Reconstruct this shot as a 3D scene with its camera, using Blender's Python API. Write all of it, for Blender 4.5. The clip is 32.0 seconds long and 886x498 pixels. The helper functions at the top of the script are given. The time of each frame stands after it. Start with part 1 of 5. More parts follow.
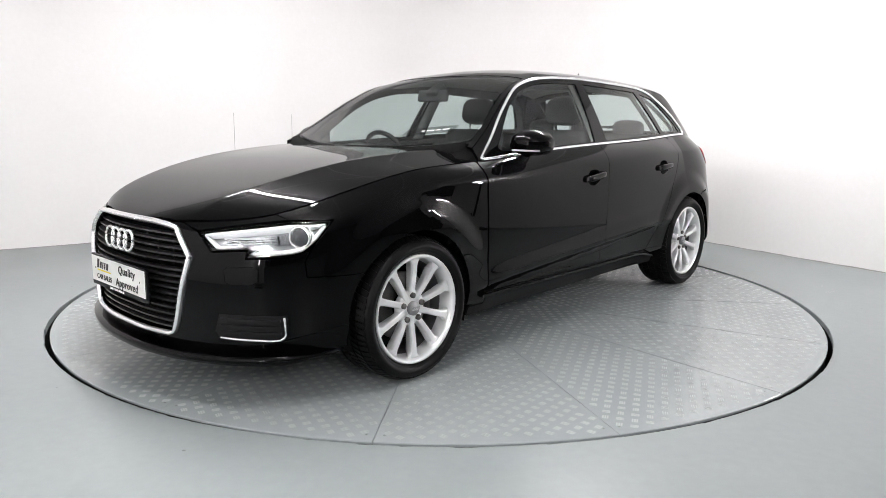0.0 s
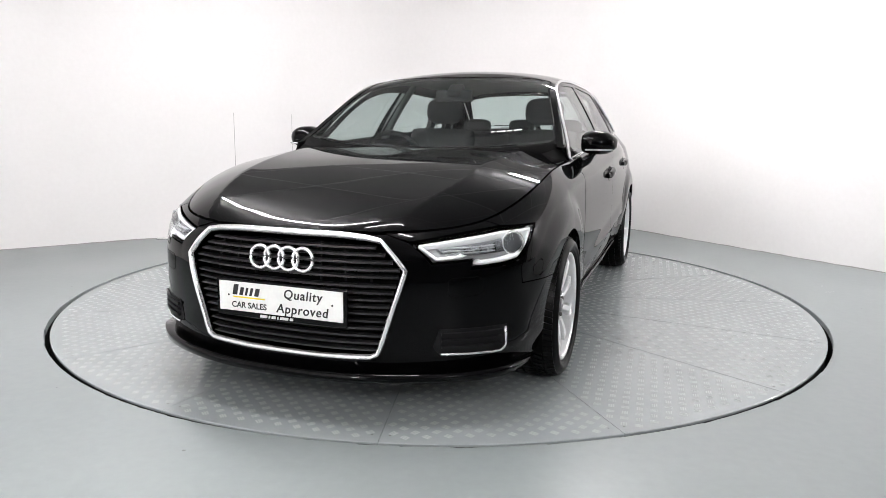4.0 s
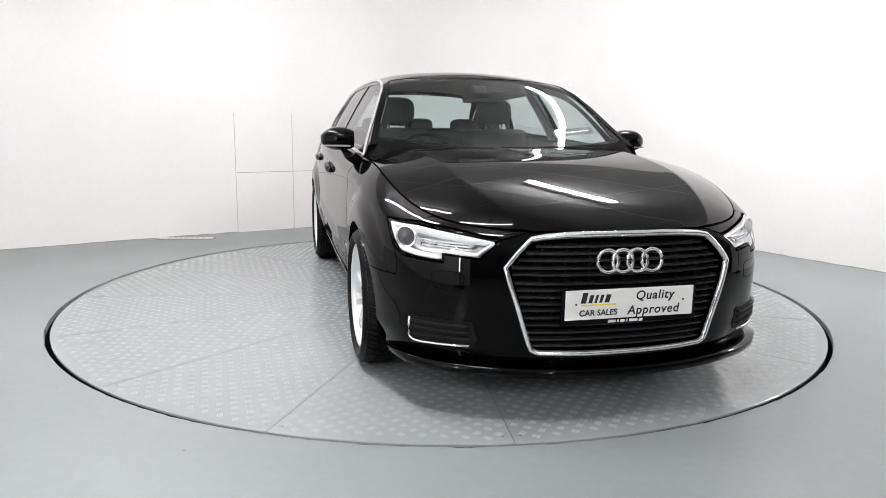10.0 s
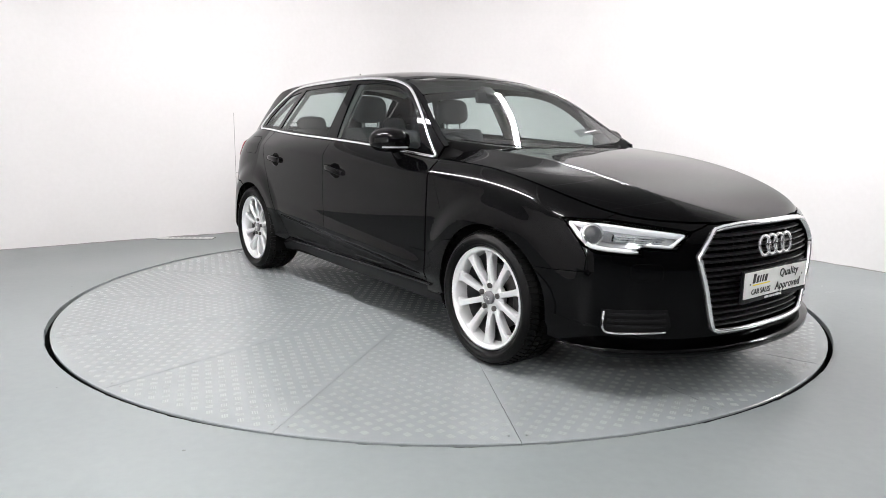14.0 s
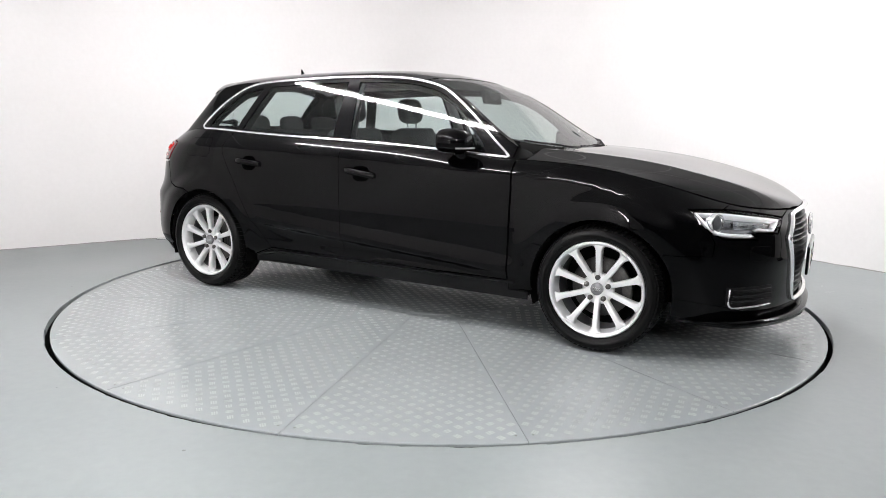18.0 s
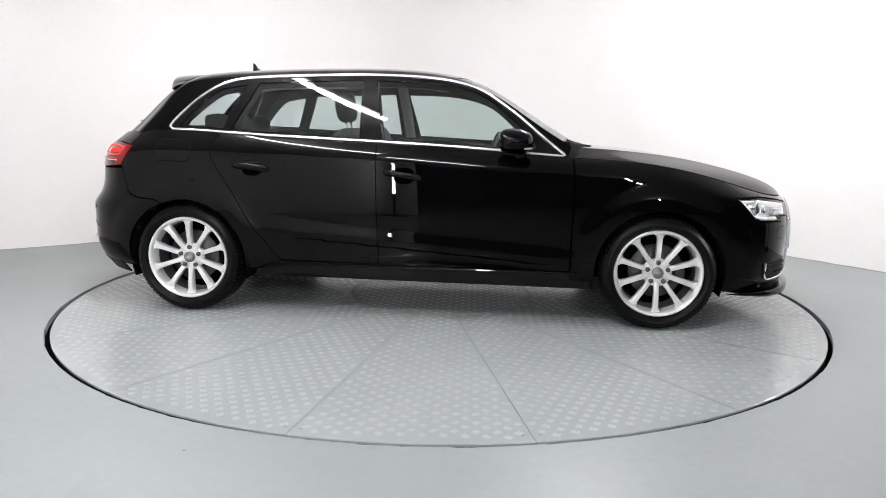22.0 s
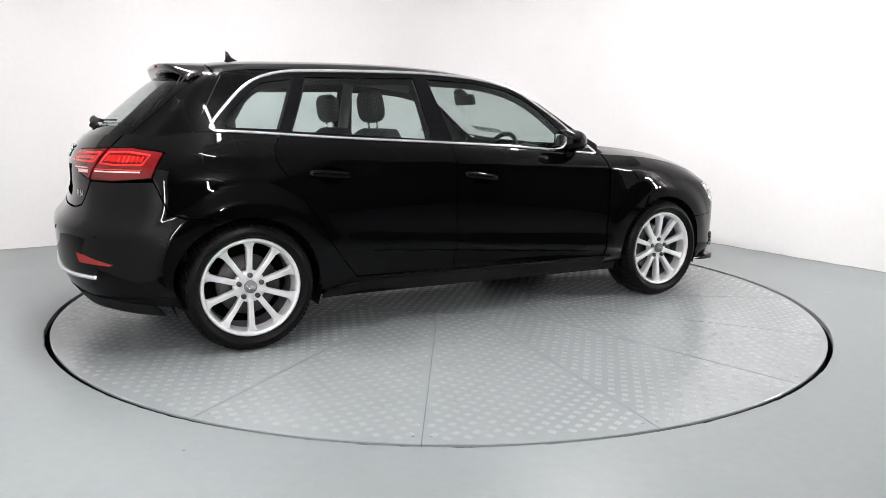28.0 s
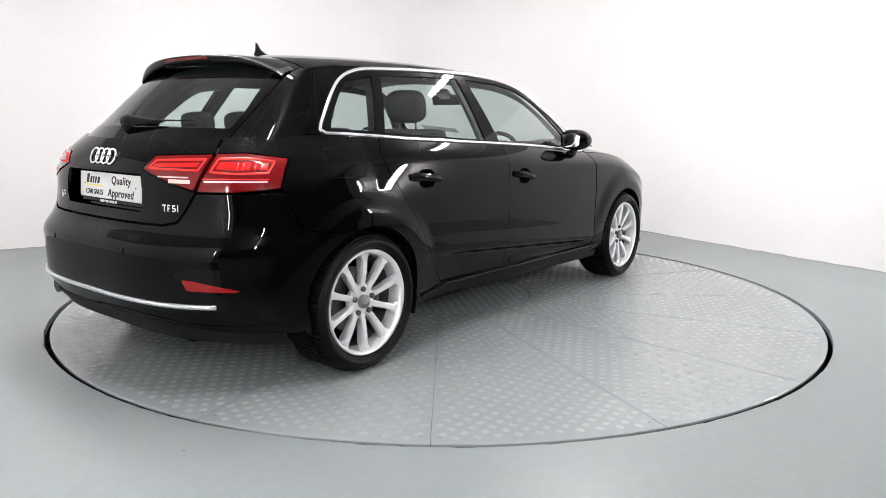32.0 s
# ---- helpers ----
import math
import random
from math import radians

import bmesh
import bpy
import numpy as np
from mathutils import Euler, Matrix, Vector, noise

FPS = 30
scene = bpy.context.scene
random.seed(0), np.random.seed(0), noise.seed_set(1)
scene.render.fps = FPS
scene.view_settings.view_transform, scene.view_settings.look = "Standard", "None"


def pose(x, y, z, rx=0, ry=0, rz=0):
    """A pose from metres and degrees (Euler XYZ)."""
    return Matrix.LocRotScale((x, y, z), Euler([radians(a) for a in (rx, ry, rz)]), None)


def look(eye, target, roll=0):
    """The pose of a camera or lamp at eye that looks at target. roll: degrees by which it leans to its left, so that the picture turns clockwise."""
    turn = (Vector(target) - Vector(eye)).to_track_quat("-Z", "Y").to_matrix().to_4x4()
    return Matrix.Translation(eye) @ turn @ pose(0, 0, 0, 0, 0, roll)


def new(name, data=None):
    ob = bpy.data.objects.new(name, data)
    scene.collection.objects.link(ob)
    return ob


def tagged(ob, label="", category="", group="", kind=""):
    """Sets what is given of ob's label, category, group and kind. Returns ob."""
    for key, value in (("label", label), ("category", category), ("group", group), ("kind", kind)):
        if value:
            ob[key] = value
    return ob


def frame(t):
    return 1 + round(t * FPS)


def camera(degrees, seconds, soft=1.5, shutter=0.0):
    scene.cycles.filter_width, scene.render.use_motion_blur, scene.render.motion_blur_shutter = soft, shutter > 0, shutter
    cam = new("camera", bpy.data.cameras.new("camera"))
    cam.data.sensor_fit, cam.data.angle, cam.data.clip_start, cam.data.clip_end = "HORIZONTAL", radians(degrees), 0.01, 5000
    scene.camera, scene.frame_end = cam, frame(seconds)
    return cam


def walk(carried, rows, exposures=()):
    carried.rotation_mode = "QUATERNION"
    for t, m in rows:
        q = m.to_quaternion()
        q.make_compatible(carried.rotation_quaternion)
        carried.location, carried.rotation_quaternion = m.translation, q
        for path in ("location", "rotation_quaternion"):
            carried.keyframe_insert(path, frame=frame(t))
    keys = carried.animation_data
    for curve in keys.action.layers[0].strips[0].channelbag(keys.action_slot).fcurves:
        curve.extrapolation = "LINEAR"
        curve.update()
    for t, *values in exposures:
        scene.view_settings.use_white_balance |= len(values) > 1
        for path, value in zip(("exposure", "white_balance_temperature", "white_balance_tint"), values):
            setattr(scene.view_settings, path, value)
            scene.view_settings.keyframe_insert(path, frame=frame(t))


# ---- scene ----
# Camera: it stands still in front of the turntable.
EYE = Vector((0.0, -4.493, 1.0745))
PITCH, YAW, ROLL = radians(-9.99), radians(0.191), 0.748
AIM = EYE + Vector((math.sin(YAW) * math.cos(PITCH), math.cos(YAW) * math.cos(PITCH), math.sin(PITCH)))
cam = camera(64.64, 32.0, soft=0.5)
walk(cam, [(0.0, look(EYE, AIM, ROLL)), (32.0, look(EYE, AIM, ROLL))])

# ---- light ----
world = bpy.data.worlds.new("world")
scene.world = world
world.use_nodes = True
world.node_tree.nodes["Background"].inputs[0].default_value = (0.6, 0.65, 0.7, 1)
world.node_tree.nodes["Background"].inputs[1].default_value = 0.01
scene.view_settings.exposure = 0.0
STRIP_POWER = 186.0
STRIPS = ((1.24, 0.78, -61, 1.32), (-1.45, -0.55, -50, 2.3), (-0.4, -2.4, -46, 1.1), (-3.3, -4.4, -46, 0.7))
# The third column is added unseen, in place of a ceiling strip behind the camera.
COLUMNS = ((-1.2, -4.0, 78, 0.5, 1.25, 130.0, 0.034), (4.28, -0.95, 168, 1.3, 0.7, 420.0, 0.06), (1.6, -6.0, 110, 1.95, 0.62, 400.0, 0.08))

# ---- materials ----


def shader(name, colour, rough=0.5, metal=0.0, coat=0.0, spec=0.5):
    m = bpy.data.materials.new(name)
    m.use_nodes = True
    b = m.node_tree.nodes["Principled BSDF"]
    b.inputs["Base Color"].default_value = (*colour, 1)
    b.inputs["Roughness"].default_value = rough
    b.inputs["Metallic"].default_value = metal
    b.inputs["Coat Weight"].default_value = coat
    b.inputs["Coat Roughness"].default_value = 0.015
    b.inputs["Coat IOR"].default_value = 1.23
    b.inputs["Specular IOR Level"].default_value = spec
    return m


def weather(m, colours, scale=3.0, fine=60.0, bump=0.1, rough=None, distance=0.003, specks=None):
    """Two scales of variation in colour and relief; rough: the range of the roughness."""
    t = m.node_tree
    n, l, b = t.nodes, t.links, t.nodes["Principled BSDF"]
    co = n.new("ShaderNodeTexCoord")
    big, small = n.new("ShaderNodeTexNoise"), n.new("ShaderNodeTexNoise")
    big.inputs["Scale"].default_value, small.inputs["Scale"].default_value = scale, fine
    big.inputs["Detail"].default_value, small.inputs["Detail"].default_value = 6, 4
    mixed = n.new("ShaderNodeMath")
    mixed.operation = "MULTIPLY_ADD"
    mixed.inputs[1].default_value = 0.35
    scaled = n.new("ShaderNodeMath")
    scaled.operation = "MULTIPLY"
    scaled.inputs[1].default_value = 0.65
    ramp = n.new("ShaderNodeValToRGB")
    ramp.color_ramp.elements[0].position, ramp.color_ramp.elements[1].position = 0.32, 0.68
    ramp.color_ramp.elements[0].color, ramp.color_ramp.elements[1].color = (*colours[0], 1), (*colours[1], 1)
    for k in (big, small):
        l.new(co.outputs["Object"], k.inputs["Vector"])
    l.new(big.outputs["Fac"], scaled.inputs[0])
    l.new(small.outputs["Fac"], mixed.inputs[0])
    l.new(scaled.outputs[0], mixed.inputs[2])
    l.new(mixed.outputs[0], ramp.inputs[0])
    l.new(ramp.outputs[0], b.inputs["Base Color"])
    if specks:
        # sparse dirt: spots in a few cells of a loose grid
        grid_scale, radius, share, dirt = specks
        cell, sep = n.new("ShaderNodeTexVoronoi"), n.new("ShaderNodeSeparateColor")
        cell.inputs["Scale"].default_value = grid_scale
        wobble = n.new("ShaderNodeMath")
        wobble.operation, wobble.inputs[1].default_value = "MULTIPLY", radius * 2
        near, pick, both = n.new("ShaderNodeMath"), n.new("ShaderNodeMath"), n.new("ShaderNodeMath")
        near.operation, pick.operation, both.operation = "LESS_THAN", "LESS_THAN", "MULTIPLY"
        pick.inputs[1].default_value = share
        mix = n.new("ShaderNodeMix")
        mix.data_type = "RGBA"
        mix.inputs[7].default_value = (*dirt, 1)
        l.new(co.outputs["Object"], cell.inputs["Vector"])
        l.new(cell.outputs["Color"], sep.inputs[0])
        l.new(cell.outputs["Distance"], near.inputs[0])
        l.new(small.outputs["Fac"], wobble.inputs[0])
        l.new(wobble.outputs[0], near.inputs[1])
        l.new(sep.outputs[0], pick.inputs[0])
        l.new(near.outputs[0], both.inputs[0])
        l.new(pick.outputs[0], both.inputs[1])
        l.new(both.outputs[0], mix.inputs[0])
        l.new(ramp.outputs[0], mix.inputs[6])
        l.new(mix.outputs[2], b.inputs["Base Color"])
    if bump:
        k = n.new("ShaderNodeBump")
        k.inputs["Strength"].default_value, k.inputs["Distance"].default_value = bump, distance
        l.new(small.outputs["Fac"], k.inputs["Height"])
        l.new(k.outputs[0], b.inputs["Normal"])
    if rough:
        r = n.new("ShaderNodeMapRange")
        r.inputs["From Min"].default_value, r.inputs["From Max"].default_value = 0.35, 0.65
        r.inputs["To Min"].default_value, r.inputs["To Max"].default_value = rough
        l.new(big.outputs["Fac"], r.inputs["Value"])
        l.new(r.outputs[0], b.inputs["Roughness"])
    return m


def clear(name, tint, base=0.07, gloss_rough=0.0):
    """Thin glass: what lies behind it shows through, and it mirrors by its angle."""
    m = bpy.data.materials.new(name)
    m.use_nodes = True
    n, l = m.node_tree.nodes, m.node_tree.links
    n.clear()
    out, mix = n.new("ShaderNodeOutputMaterial"), n.new("ShaderNodeMixShader")
    see, gloss, facing = n.new("ShaderNodeBsdfTransparent"), n.new("ShaderNodeBsdfGlossy"), n.new("ShaderNodeLayerWeight")
    see.inputs[0].default_value = (*tint, 1)
    gloss.inputs["Roughness"].default_value = gloss_rough
    facing.inputs["Blend"].default_value = 0.5
    power, scaled = n.new("ShaderNodeMath"), n.new("ShaderNodeMath")
    power.operation, scaled.operation = "POWER", "MULTIPLY_ADD"
    power.inputs[1].default_value = 4.5
    scaled.inputs[1].default_value, scaled.inputs[2].default_value = 0.85, base
    l.new(facing.outputs["Facing"], power.inputs[0])
    l.new(power.outputs[0], scaled.inputs[0])
    l.new(scaled.outputs[0], mix.inputs[0])
    l.new(see.outputs[0], mix.inputs[1])
    l.new(gloss.outputs[0], mix.inputs[2])
    l.new(mix.outputs[0], out.inputs[0])
    return m


def glowing(name, colour, power):
    m = shader(name, colour, 0.5)
    b = m.node_tree.nodes["Principled BSDF"]
    b.inputs["Emission Color"].default_value = (*colour, 1)
    b.inputs["Emission Strength"].default_value = power
    return m


PAINT = shader("black_paint", (0.0012, 0.0012, 0.0014), 0.3, 0.0, 1.0, 0.0)
TRIM = weather(shader("black_plastic", (0.007, 0.007, 0.0075), 0.5, 0.0, 0.0, 0.13), ((0.005, 0.005, 0.0055), (0.009, 0.009, 0.0095)), 8, 400, 0.03, None, 0.0003)
GLOSS_TRIM = shader("gloss_black_trim", (0.003, 0.003, 0.0035), 0.04, 0.0, 0.0, 0.16)
CHROME = shader("chrome", (0.95, 0.95, 0.96), 0.1, 0.85)
SATIN = shader("satin_aluminium", (0.78, 0.79, 0.8), 0.32, 0.7)
ALLOY = weather(shader("silver_alloy", (0.82, 0.83, 0.84), 0.3, 0.5, 0.3), ((0.76, 0.765, 0.77), (0.81, 0.815, 0.82)), 12, 300, 0)
RUBBER = weather(shader("tyre_rubber", (0.006, 0.006, 0.006), 0.5, 0.0, 0.0, 0.12), ((0.002, 0.002, 0.002), (0.004, 0.004, 0.004)), 10, 220, 0.2, (0.34, 0.5), 0.0005)
STEEL = weather(shader("brake_steel", (0.1, 0.1, 0.1), 0.45, 0.8), ((0.05, 0.05, 0.05), (0.13, 0.125, 0.12)), 20, 200, 0.1)
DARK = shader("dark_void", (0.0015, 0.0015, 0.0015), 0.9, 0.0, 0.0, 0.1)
FABRIC = weather(shader("dark_cloth", (0.02, 0.021, 0.022), 0.85), ((0.015, 0.016, 0.017), (0.03, 0.031, 0.032)), 9, 300, 0.1, None, 0.0005)
LINER = weather(shader("grey_headlining", (0.2, 0.21, 0.2), 0.9), ((0.17, 0.18, 0.175), (0.23, 0.24, 0.23)), 6, 300, 0.03)
GLASS = clear("tinted_glass", (0.72, 0.79, 0.775), 0.06)
LENS = clear("clear_lens", (0.97, 0.98, 0.985), 0.03)
RED = shader("red_plastic", (0.46, 0.008, 0.007), 0.1, 0.0, 0.8, 0.3)
WHITE_PLATE = weather(shader("white_plate", (0.8, 0.8, 0.78), 0.4), ((0.76, 0.76, 0.74), (0.84, 0.84, 0.82)), 7, 90, 0.03)
INK = shader("black_ink", (0.01, 0.01, 0.01), 0.5)
YELLOW = shader("yellow_ink", (0.85, 0.68, 0.03), 0.5)
WHITE_INK = shader("white_ink", (0.75, 0.75, 0.75), 0.5)
MIRROR = shader("mirror_glass", (0.85, 0.87, 0.88), 0.01, 1.0)
FLOOR_PAINT = weather(shader("grey_green_floor_paint", (0.4, 0.44, 0.44), 0.4, 0.0, 0.0, 0.4), ((0.218, 0.244, 0.245), (0.256, 0.28, 0.28)), 1.1, 24, 0.05, (0.31, 0.4), 0.001, (7, 0.05, 0.12, (0.12, 0.13, 0.13)))
PLATE_PAINT = weather(shader("grey_painted_tread_plate", (0.48, 0.52, 0.52), 0.17), ((0.264, 0.291, 0.295), (0.3, 0.325, 0.328)), 2.2, 25, 0.03, None, 0.0006, (9, 0.04, 0.1, (0.1, 0.1, 0.1)))
# Slightly lighter than the plate: the bars' sheen is put into this colour.
TREAD_PAINT = weather(shader("tread_sheen_paint", (0.52, 0.55, 0.55), 0.28), ((0.27, 0.295, 0.299), (0.308, 0.331, 0.335)), 5, 60, 0.03, None, 0.0004)
WALL_PAINT = weather(shader("white_wall_paint", (0.82, 0.81, 0.8), 0.7), ((0.795, 0.78, 0.772), (0.845, 0.83, 0.824)), 1.1, 30, 0.08, None, 0.002)
# For unseen walls only: the unlit room is put into their colour.
ROOM_DARK = weather(shader("dark_unseen_wall", (0.04, 0.04, 0.042), 0.8), ((0.03, 0.03, 0.032), (0.05, 0.05, 0.053)), 1.0, 20, 0.1)
STRIP = glowing("strip_light_diffuser", (1.0, 0.972, 0.985), STRIP_POWER)

# ---- mesh helpers ----


def data_of(name, verts, faces, material, smooth=True, normals=None):
    me = bpy.data.meshes.new(name)
    me.from_pydata([tuple(v) for v in verts], [], [tuple(f) for f in faces])
    me.materials.append(material)
    if smooth:
        me.polygons.foreach_set("use_smooth", [True] * len(me.polygons))
    if normals is not None:
        me.normals_split_custom_set_from_vertices([tuple(n) for n in normals])
    me.update()
    return me


def piece(name, verts, faces, material, parent=None, label="", smooth=True, normals=None):
    ob = new(name, data_of(name, verts, faces, material, smooth, normals))
    ob.parent = parent
    if label:
        ob["label"] = label
    return ob


def part(name, bm, material, parent=None, label="", smooth=False):
    me = bpy.data.meshes.new(name)
    bm.to_mesh(me)
    bm.free()
    me.materials.append(material)
    if smooth:
        me.polygons.foreach_set("use_smooth", [True] * len(me.polygons))
    ob = new(name, me)
    ob.parent = parent
    if label:
        ob["label"] = label
    return ob


def box(bm, lo, hi, bevel=0.0, m=None):
    made = bmesh.ops.create_cube(bm, size=1.0)["verts"]
    for v in made:
        v.co = Vector([lo[i] + (v.co[i] + 0.5) * (hi[i] - lo[i]) for i in range(3)])
    if bevel:
        edges = list({e for v in made for e in v.link_edges})
        out = bmesh.ops.bevel(bm, geom=edges, offset=bevel, segments=2, profile=0.6, affect="EDGES")
        made = list({v for f in out["faces"] for v in f.verts} | {v for v in made if v.is_valid})
    if m is not None:
        bmesh.ops.transform(bm, matrix=m, verts=made)
    return made


def grid_faces(nu, nv, wrap=False):
    cols = nu if wrap else nu - 1
    return [(i * nv + j, (i + 1) % nu * nv + j, (i + 1) % nu * nv + j + 1, i * nv + j + 1) for i in range(cols) for j in range(nv - 1)]


def lathe(profile, n=64, axis="y"):
    """Points (r, a) turned round the y axis."""
    verts = []
    for i in range(n):
        c, s = math.cos(2 * math.pi * i / n), math.sin(2 * math.pi * i / n)
        verts += [(r * c, a, r * s) for r, a in profile]
    return verts, grid_faces(n, len(profile), True)


def tube(path, radius, n=8, closed=False, flat=1.0):
    """A round bar along a path of points."""
    pts = [Vector(q) for q in path]
    verts = []
    up = Vector((0, 0, 1))
    for i, q in enumerate(pts):
        a = pts[i - 1] if (i or closed) else q
        b = pts[(i + 1) % len(pts)] if (i < len(pts) - 1 or closed) else q
        d = (b - a).normalized()
        s = d.cross(up)
        s = s.normalized() if s.length > 1e-4 else Vector((1, 0, 0))
        u = s.cross(d)
        for k in range(n):
            w = 2 * math.pi * k / n
            verts.append(q + s * radius * math.cos(w) + u * radius * flat * math.sin(w))
    faces = []
    m = len(pts)
    for i in range(m if closed else m - 1):
        for k in range(n):
            j = (i + 1) % m
            faces.append((i * n + k, i * n + (k + 1) % n, j * n + (k + 1) % n, j * n + k))
    if not closed:
        faces += [tuple(range(n))[::-1], tuple((m - 1) * n + k for k in range(n))]
    return verts, faces


class Spline:
    """A natural cubic through a few stations."""

    def __init__(self, *pairs):
        pairs = sorted(pairs)
        self.x, self.y = [p[0] for p in pairs], [p[1] for p in pairs]
        n = len(pairs)
        a = np.zeros((n, n))
        r = np.zeros(n)
        a[0, 0] = a[-1, -1] = 1
        for i in range(1, n - 1):
            h0, h1 = self.x[i] - self.x[i - 1], self.x[i + 1] - self.x[i]
            a[i, i - 1:i + 2] = h0, 2 * (h0 + h1), h1
            r[i] = 6 * ((self.y[i + 1] - self.y[i]) / h1 - (self.y[i] - self.y[i - 1]) / h0)
        self.m = [float(k) for k in np.linalg.solve(a, r)]

    def __call__(self, t):
        x, y, m = self.x, self.y, self.m
        t = min(max(t, x[0]), x[-1])
        i = 0
        while i < len(x) - 2 and t > x[i + 1]:
            i += 1
        h = x[i + 1] - x[i]
        p, q = (x[i + 1] - t) / h, (t - x[i]) / h
        return p * y[i] + q * y[i + 1] + ((p ** 3 - p) * m[i] + (q ** 3 - q) * m[i + 1]) * h * h / 6


def smooth_step(a, b, t):
    t = min(max((t - a) / (b - a), 0.0), 1.0)
    return t * t * (3 - 2 * t)


def bump_at(t, c, w):
    return math.exp(-((t - c) / w) ** 2)


# ---- shape of the car: x forward, y to its left, z up, from the middle of the wheelbase ----
AXLE, HUB = 1.3185, 0.305
FRONT0, REAR0, FRONT_N, REAR_N = 1.25, -1.25, 2.45, 3.2
FRONT_L, REAR_L = 1.46, 1.35
S_FRONT, S_REAR = FRONT0 + FRONT_L, REAR0 - REAR_L
nose = Spline((0.15, 2.13), (0.24, 2.165), (0.32, 2.17), (0.45, 2.18), (0.58, 2.175), (0.66, 2.155), (0.71, 2.125), (0.78, 2.06), (0.95, 1.95))
tail = Spline((0.15, -1.96), (0.25, -2.03), (0.34, -2.09), (0.45, -2.113), (0.55, -2.118), (0.6, -2.112), (0.635, -2.082), (0.68, -2.052), (0.8, -2.035), (0.92, -2.015), (0.98, -1.975), (1.04, -1.915))
top_z = Spline((-2.6, 1.005), (-1.9, 1.02), (-1.45, 1.032), (-1.0, 1.012), (-0.2, 0.978), (0.4, 0.945), (0.82, 0.914), (1.1, 0.9), (1.3, 0.881), (1.5, 0.85), (1.75, 0.784), (1.9, 0.737), (2.06, 0.713), (2.23, 0.702), (2.45, 0.699), (2.71, 0.7))
crease_z = Spline((-2.6, 0.935), (-1.3, 0.926), (-0.87, 0.908), (-0.235, 0.882), (0.273, 0.855), (0.82, 0.834), (1.16, 0.813), (1.43, 0.772), (1.71, 0.715), (1.95, 0.66), (2.71, 0.6))
w_sill = Spline((-1.25, 0.80), (-0.9, 0.815), (0.0, 0.815), (0.9, 0.82), (1.25, 0.83))
w_low = Spline((-1.25, 0.862), (-0.8, 0.853), (0.0, 0.85), (0.8, 0.855), (1.25, 0.864))
w_mid = Spline((-1.25, 0.868), (-0.6, 0.872), (0.3, 0.87), (0.9, 0.87), (1.25, 0.869))
w_crease = Spline((-1.25, 0.818), (-0.9, 0.848), (-0.6, 0.86), (0.3, 0.862), (0.9, 0.86), (1.25, 0.854))
w_top = Spline((-1.25, 0.735), (-0.9, 0.768), (-0.4, 0.786), (0.3, 0.788), (0.82, 0.777), (1.05, 0.777), (1.25, 0.774))


def half_width(x, z, s):
    """The half width of the body at the station x and the height z."""
    x = min(max(x, REAR0), FRONT0)
    zt, zc = top_z(s), crease_z(s)
    a, b, c, d, e = w_sill(x), w_low(x), w_mid(x), w_crease(x), w_top(x)
    flare = 0.0
    for ax in (AXLE, -AXLE):
        r = math.hypot(s - ax, z - HUB)
        flare += 0.019 * smooth_step(0.5, 0.39, r) * smooth_step(0.26, 0.66, z)
    zl, zp = 0.41 - 0.075 * x, min(0.62, zc - 0.12)
    if z > zp:
        w = c - (c - d) * ((z - zp) / (zc - zp)) ** 2
    else:
        w = c - (c - b - 0.01) * ((zp - z) / (zp - zl)) ** 2
    # shoulder line
    soft = (z - zc + math.hypot(z - zc, 0.004)) / 2
    q = min(soft / max(zt - zc, 1e-3), 1.3)
    bow = 0.05 + 0.6 * smooth_step(-1.35, -0.9, s)
    w -= (c - (c - d) * ((zt - zp) / (zc - zp)) ** 2 - e) * ((1 - bow) * q + bow * q * q)
    # crease low on the doors, and the turn under to the sill
    fold = smooth_step(1.15, 0.6, abs(s))
    w += fold * (0.012 * smooth_step(zl + 0.1, zl, z) - 0.026 * smooth_step(zl + 0.004, zl - 0.036, z) + 0.016 * smooth_step(zl - 0.04, 0.26, z))
    w -= (b - a) * smooth_step(0.31, 0.2, z) + 0.02 * smooth_step(0.22, 0.13, z)
    return w + flare


def tub(s, z):
    """The body below the belt line: s runs round its left half from the tail's middle to the nose's, and on past both."""
    if s > S_FRONT or s < S_REAR:
        v = tub((2 * S_FRONT if s > 0 else 2 * S_REAR) - s, z)
        return Vector((v.x, -v.y, v.z))
    if s > FRONT0:
        q, n, x0, reach = min((s - FRONT0) / FRONT_L, 1.0), FRONT_N, FRONT0, nose(z) - FRONT0
    elif s < REAR0:
        q, n, x0, reach = min((REAR0 - s) / REAR_L, 1.0), REAR_N - 0.5 * smooth_step(0.8, 1.03, z), REAR0, tail(z) - REAR0
    else:
        return Vector((s, half_width(s, z, s), z))
    c, k = math.cos(q * math.pi / 2), math.sin(q * math.pi / 2)
    r = (max(c, 0) ** n + k ** n) ** (-1 / n)
    if s > 0:
        r *= 1 + 0.046 * bump_at(s, 1.85, 0.3)
    x = x0 + reach * k * r
    return Vector((x, half_width(x, z, s) * max(c, 0) * r, z))


def s_of_x(x, z):
    a, b = S_REAR, S_FRONT
    for _ in range(40):
        m = (a + b) / 2
        if tub(m, z).x < x:
            a = m
        else:
            b = m
    return a


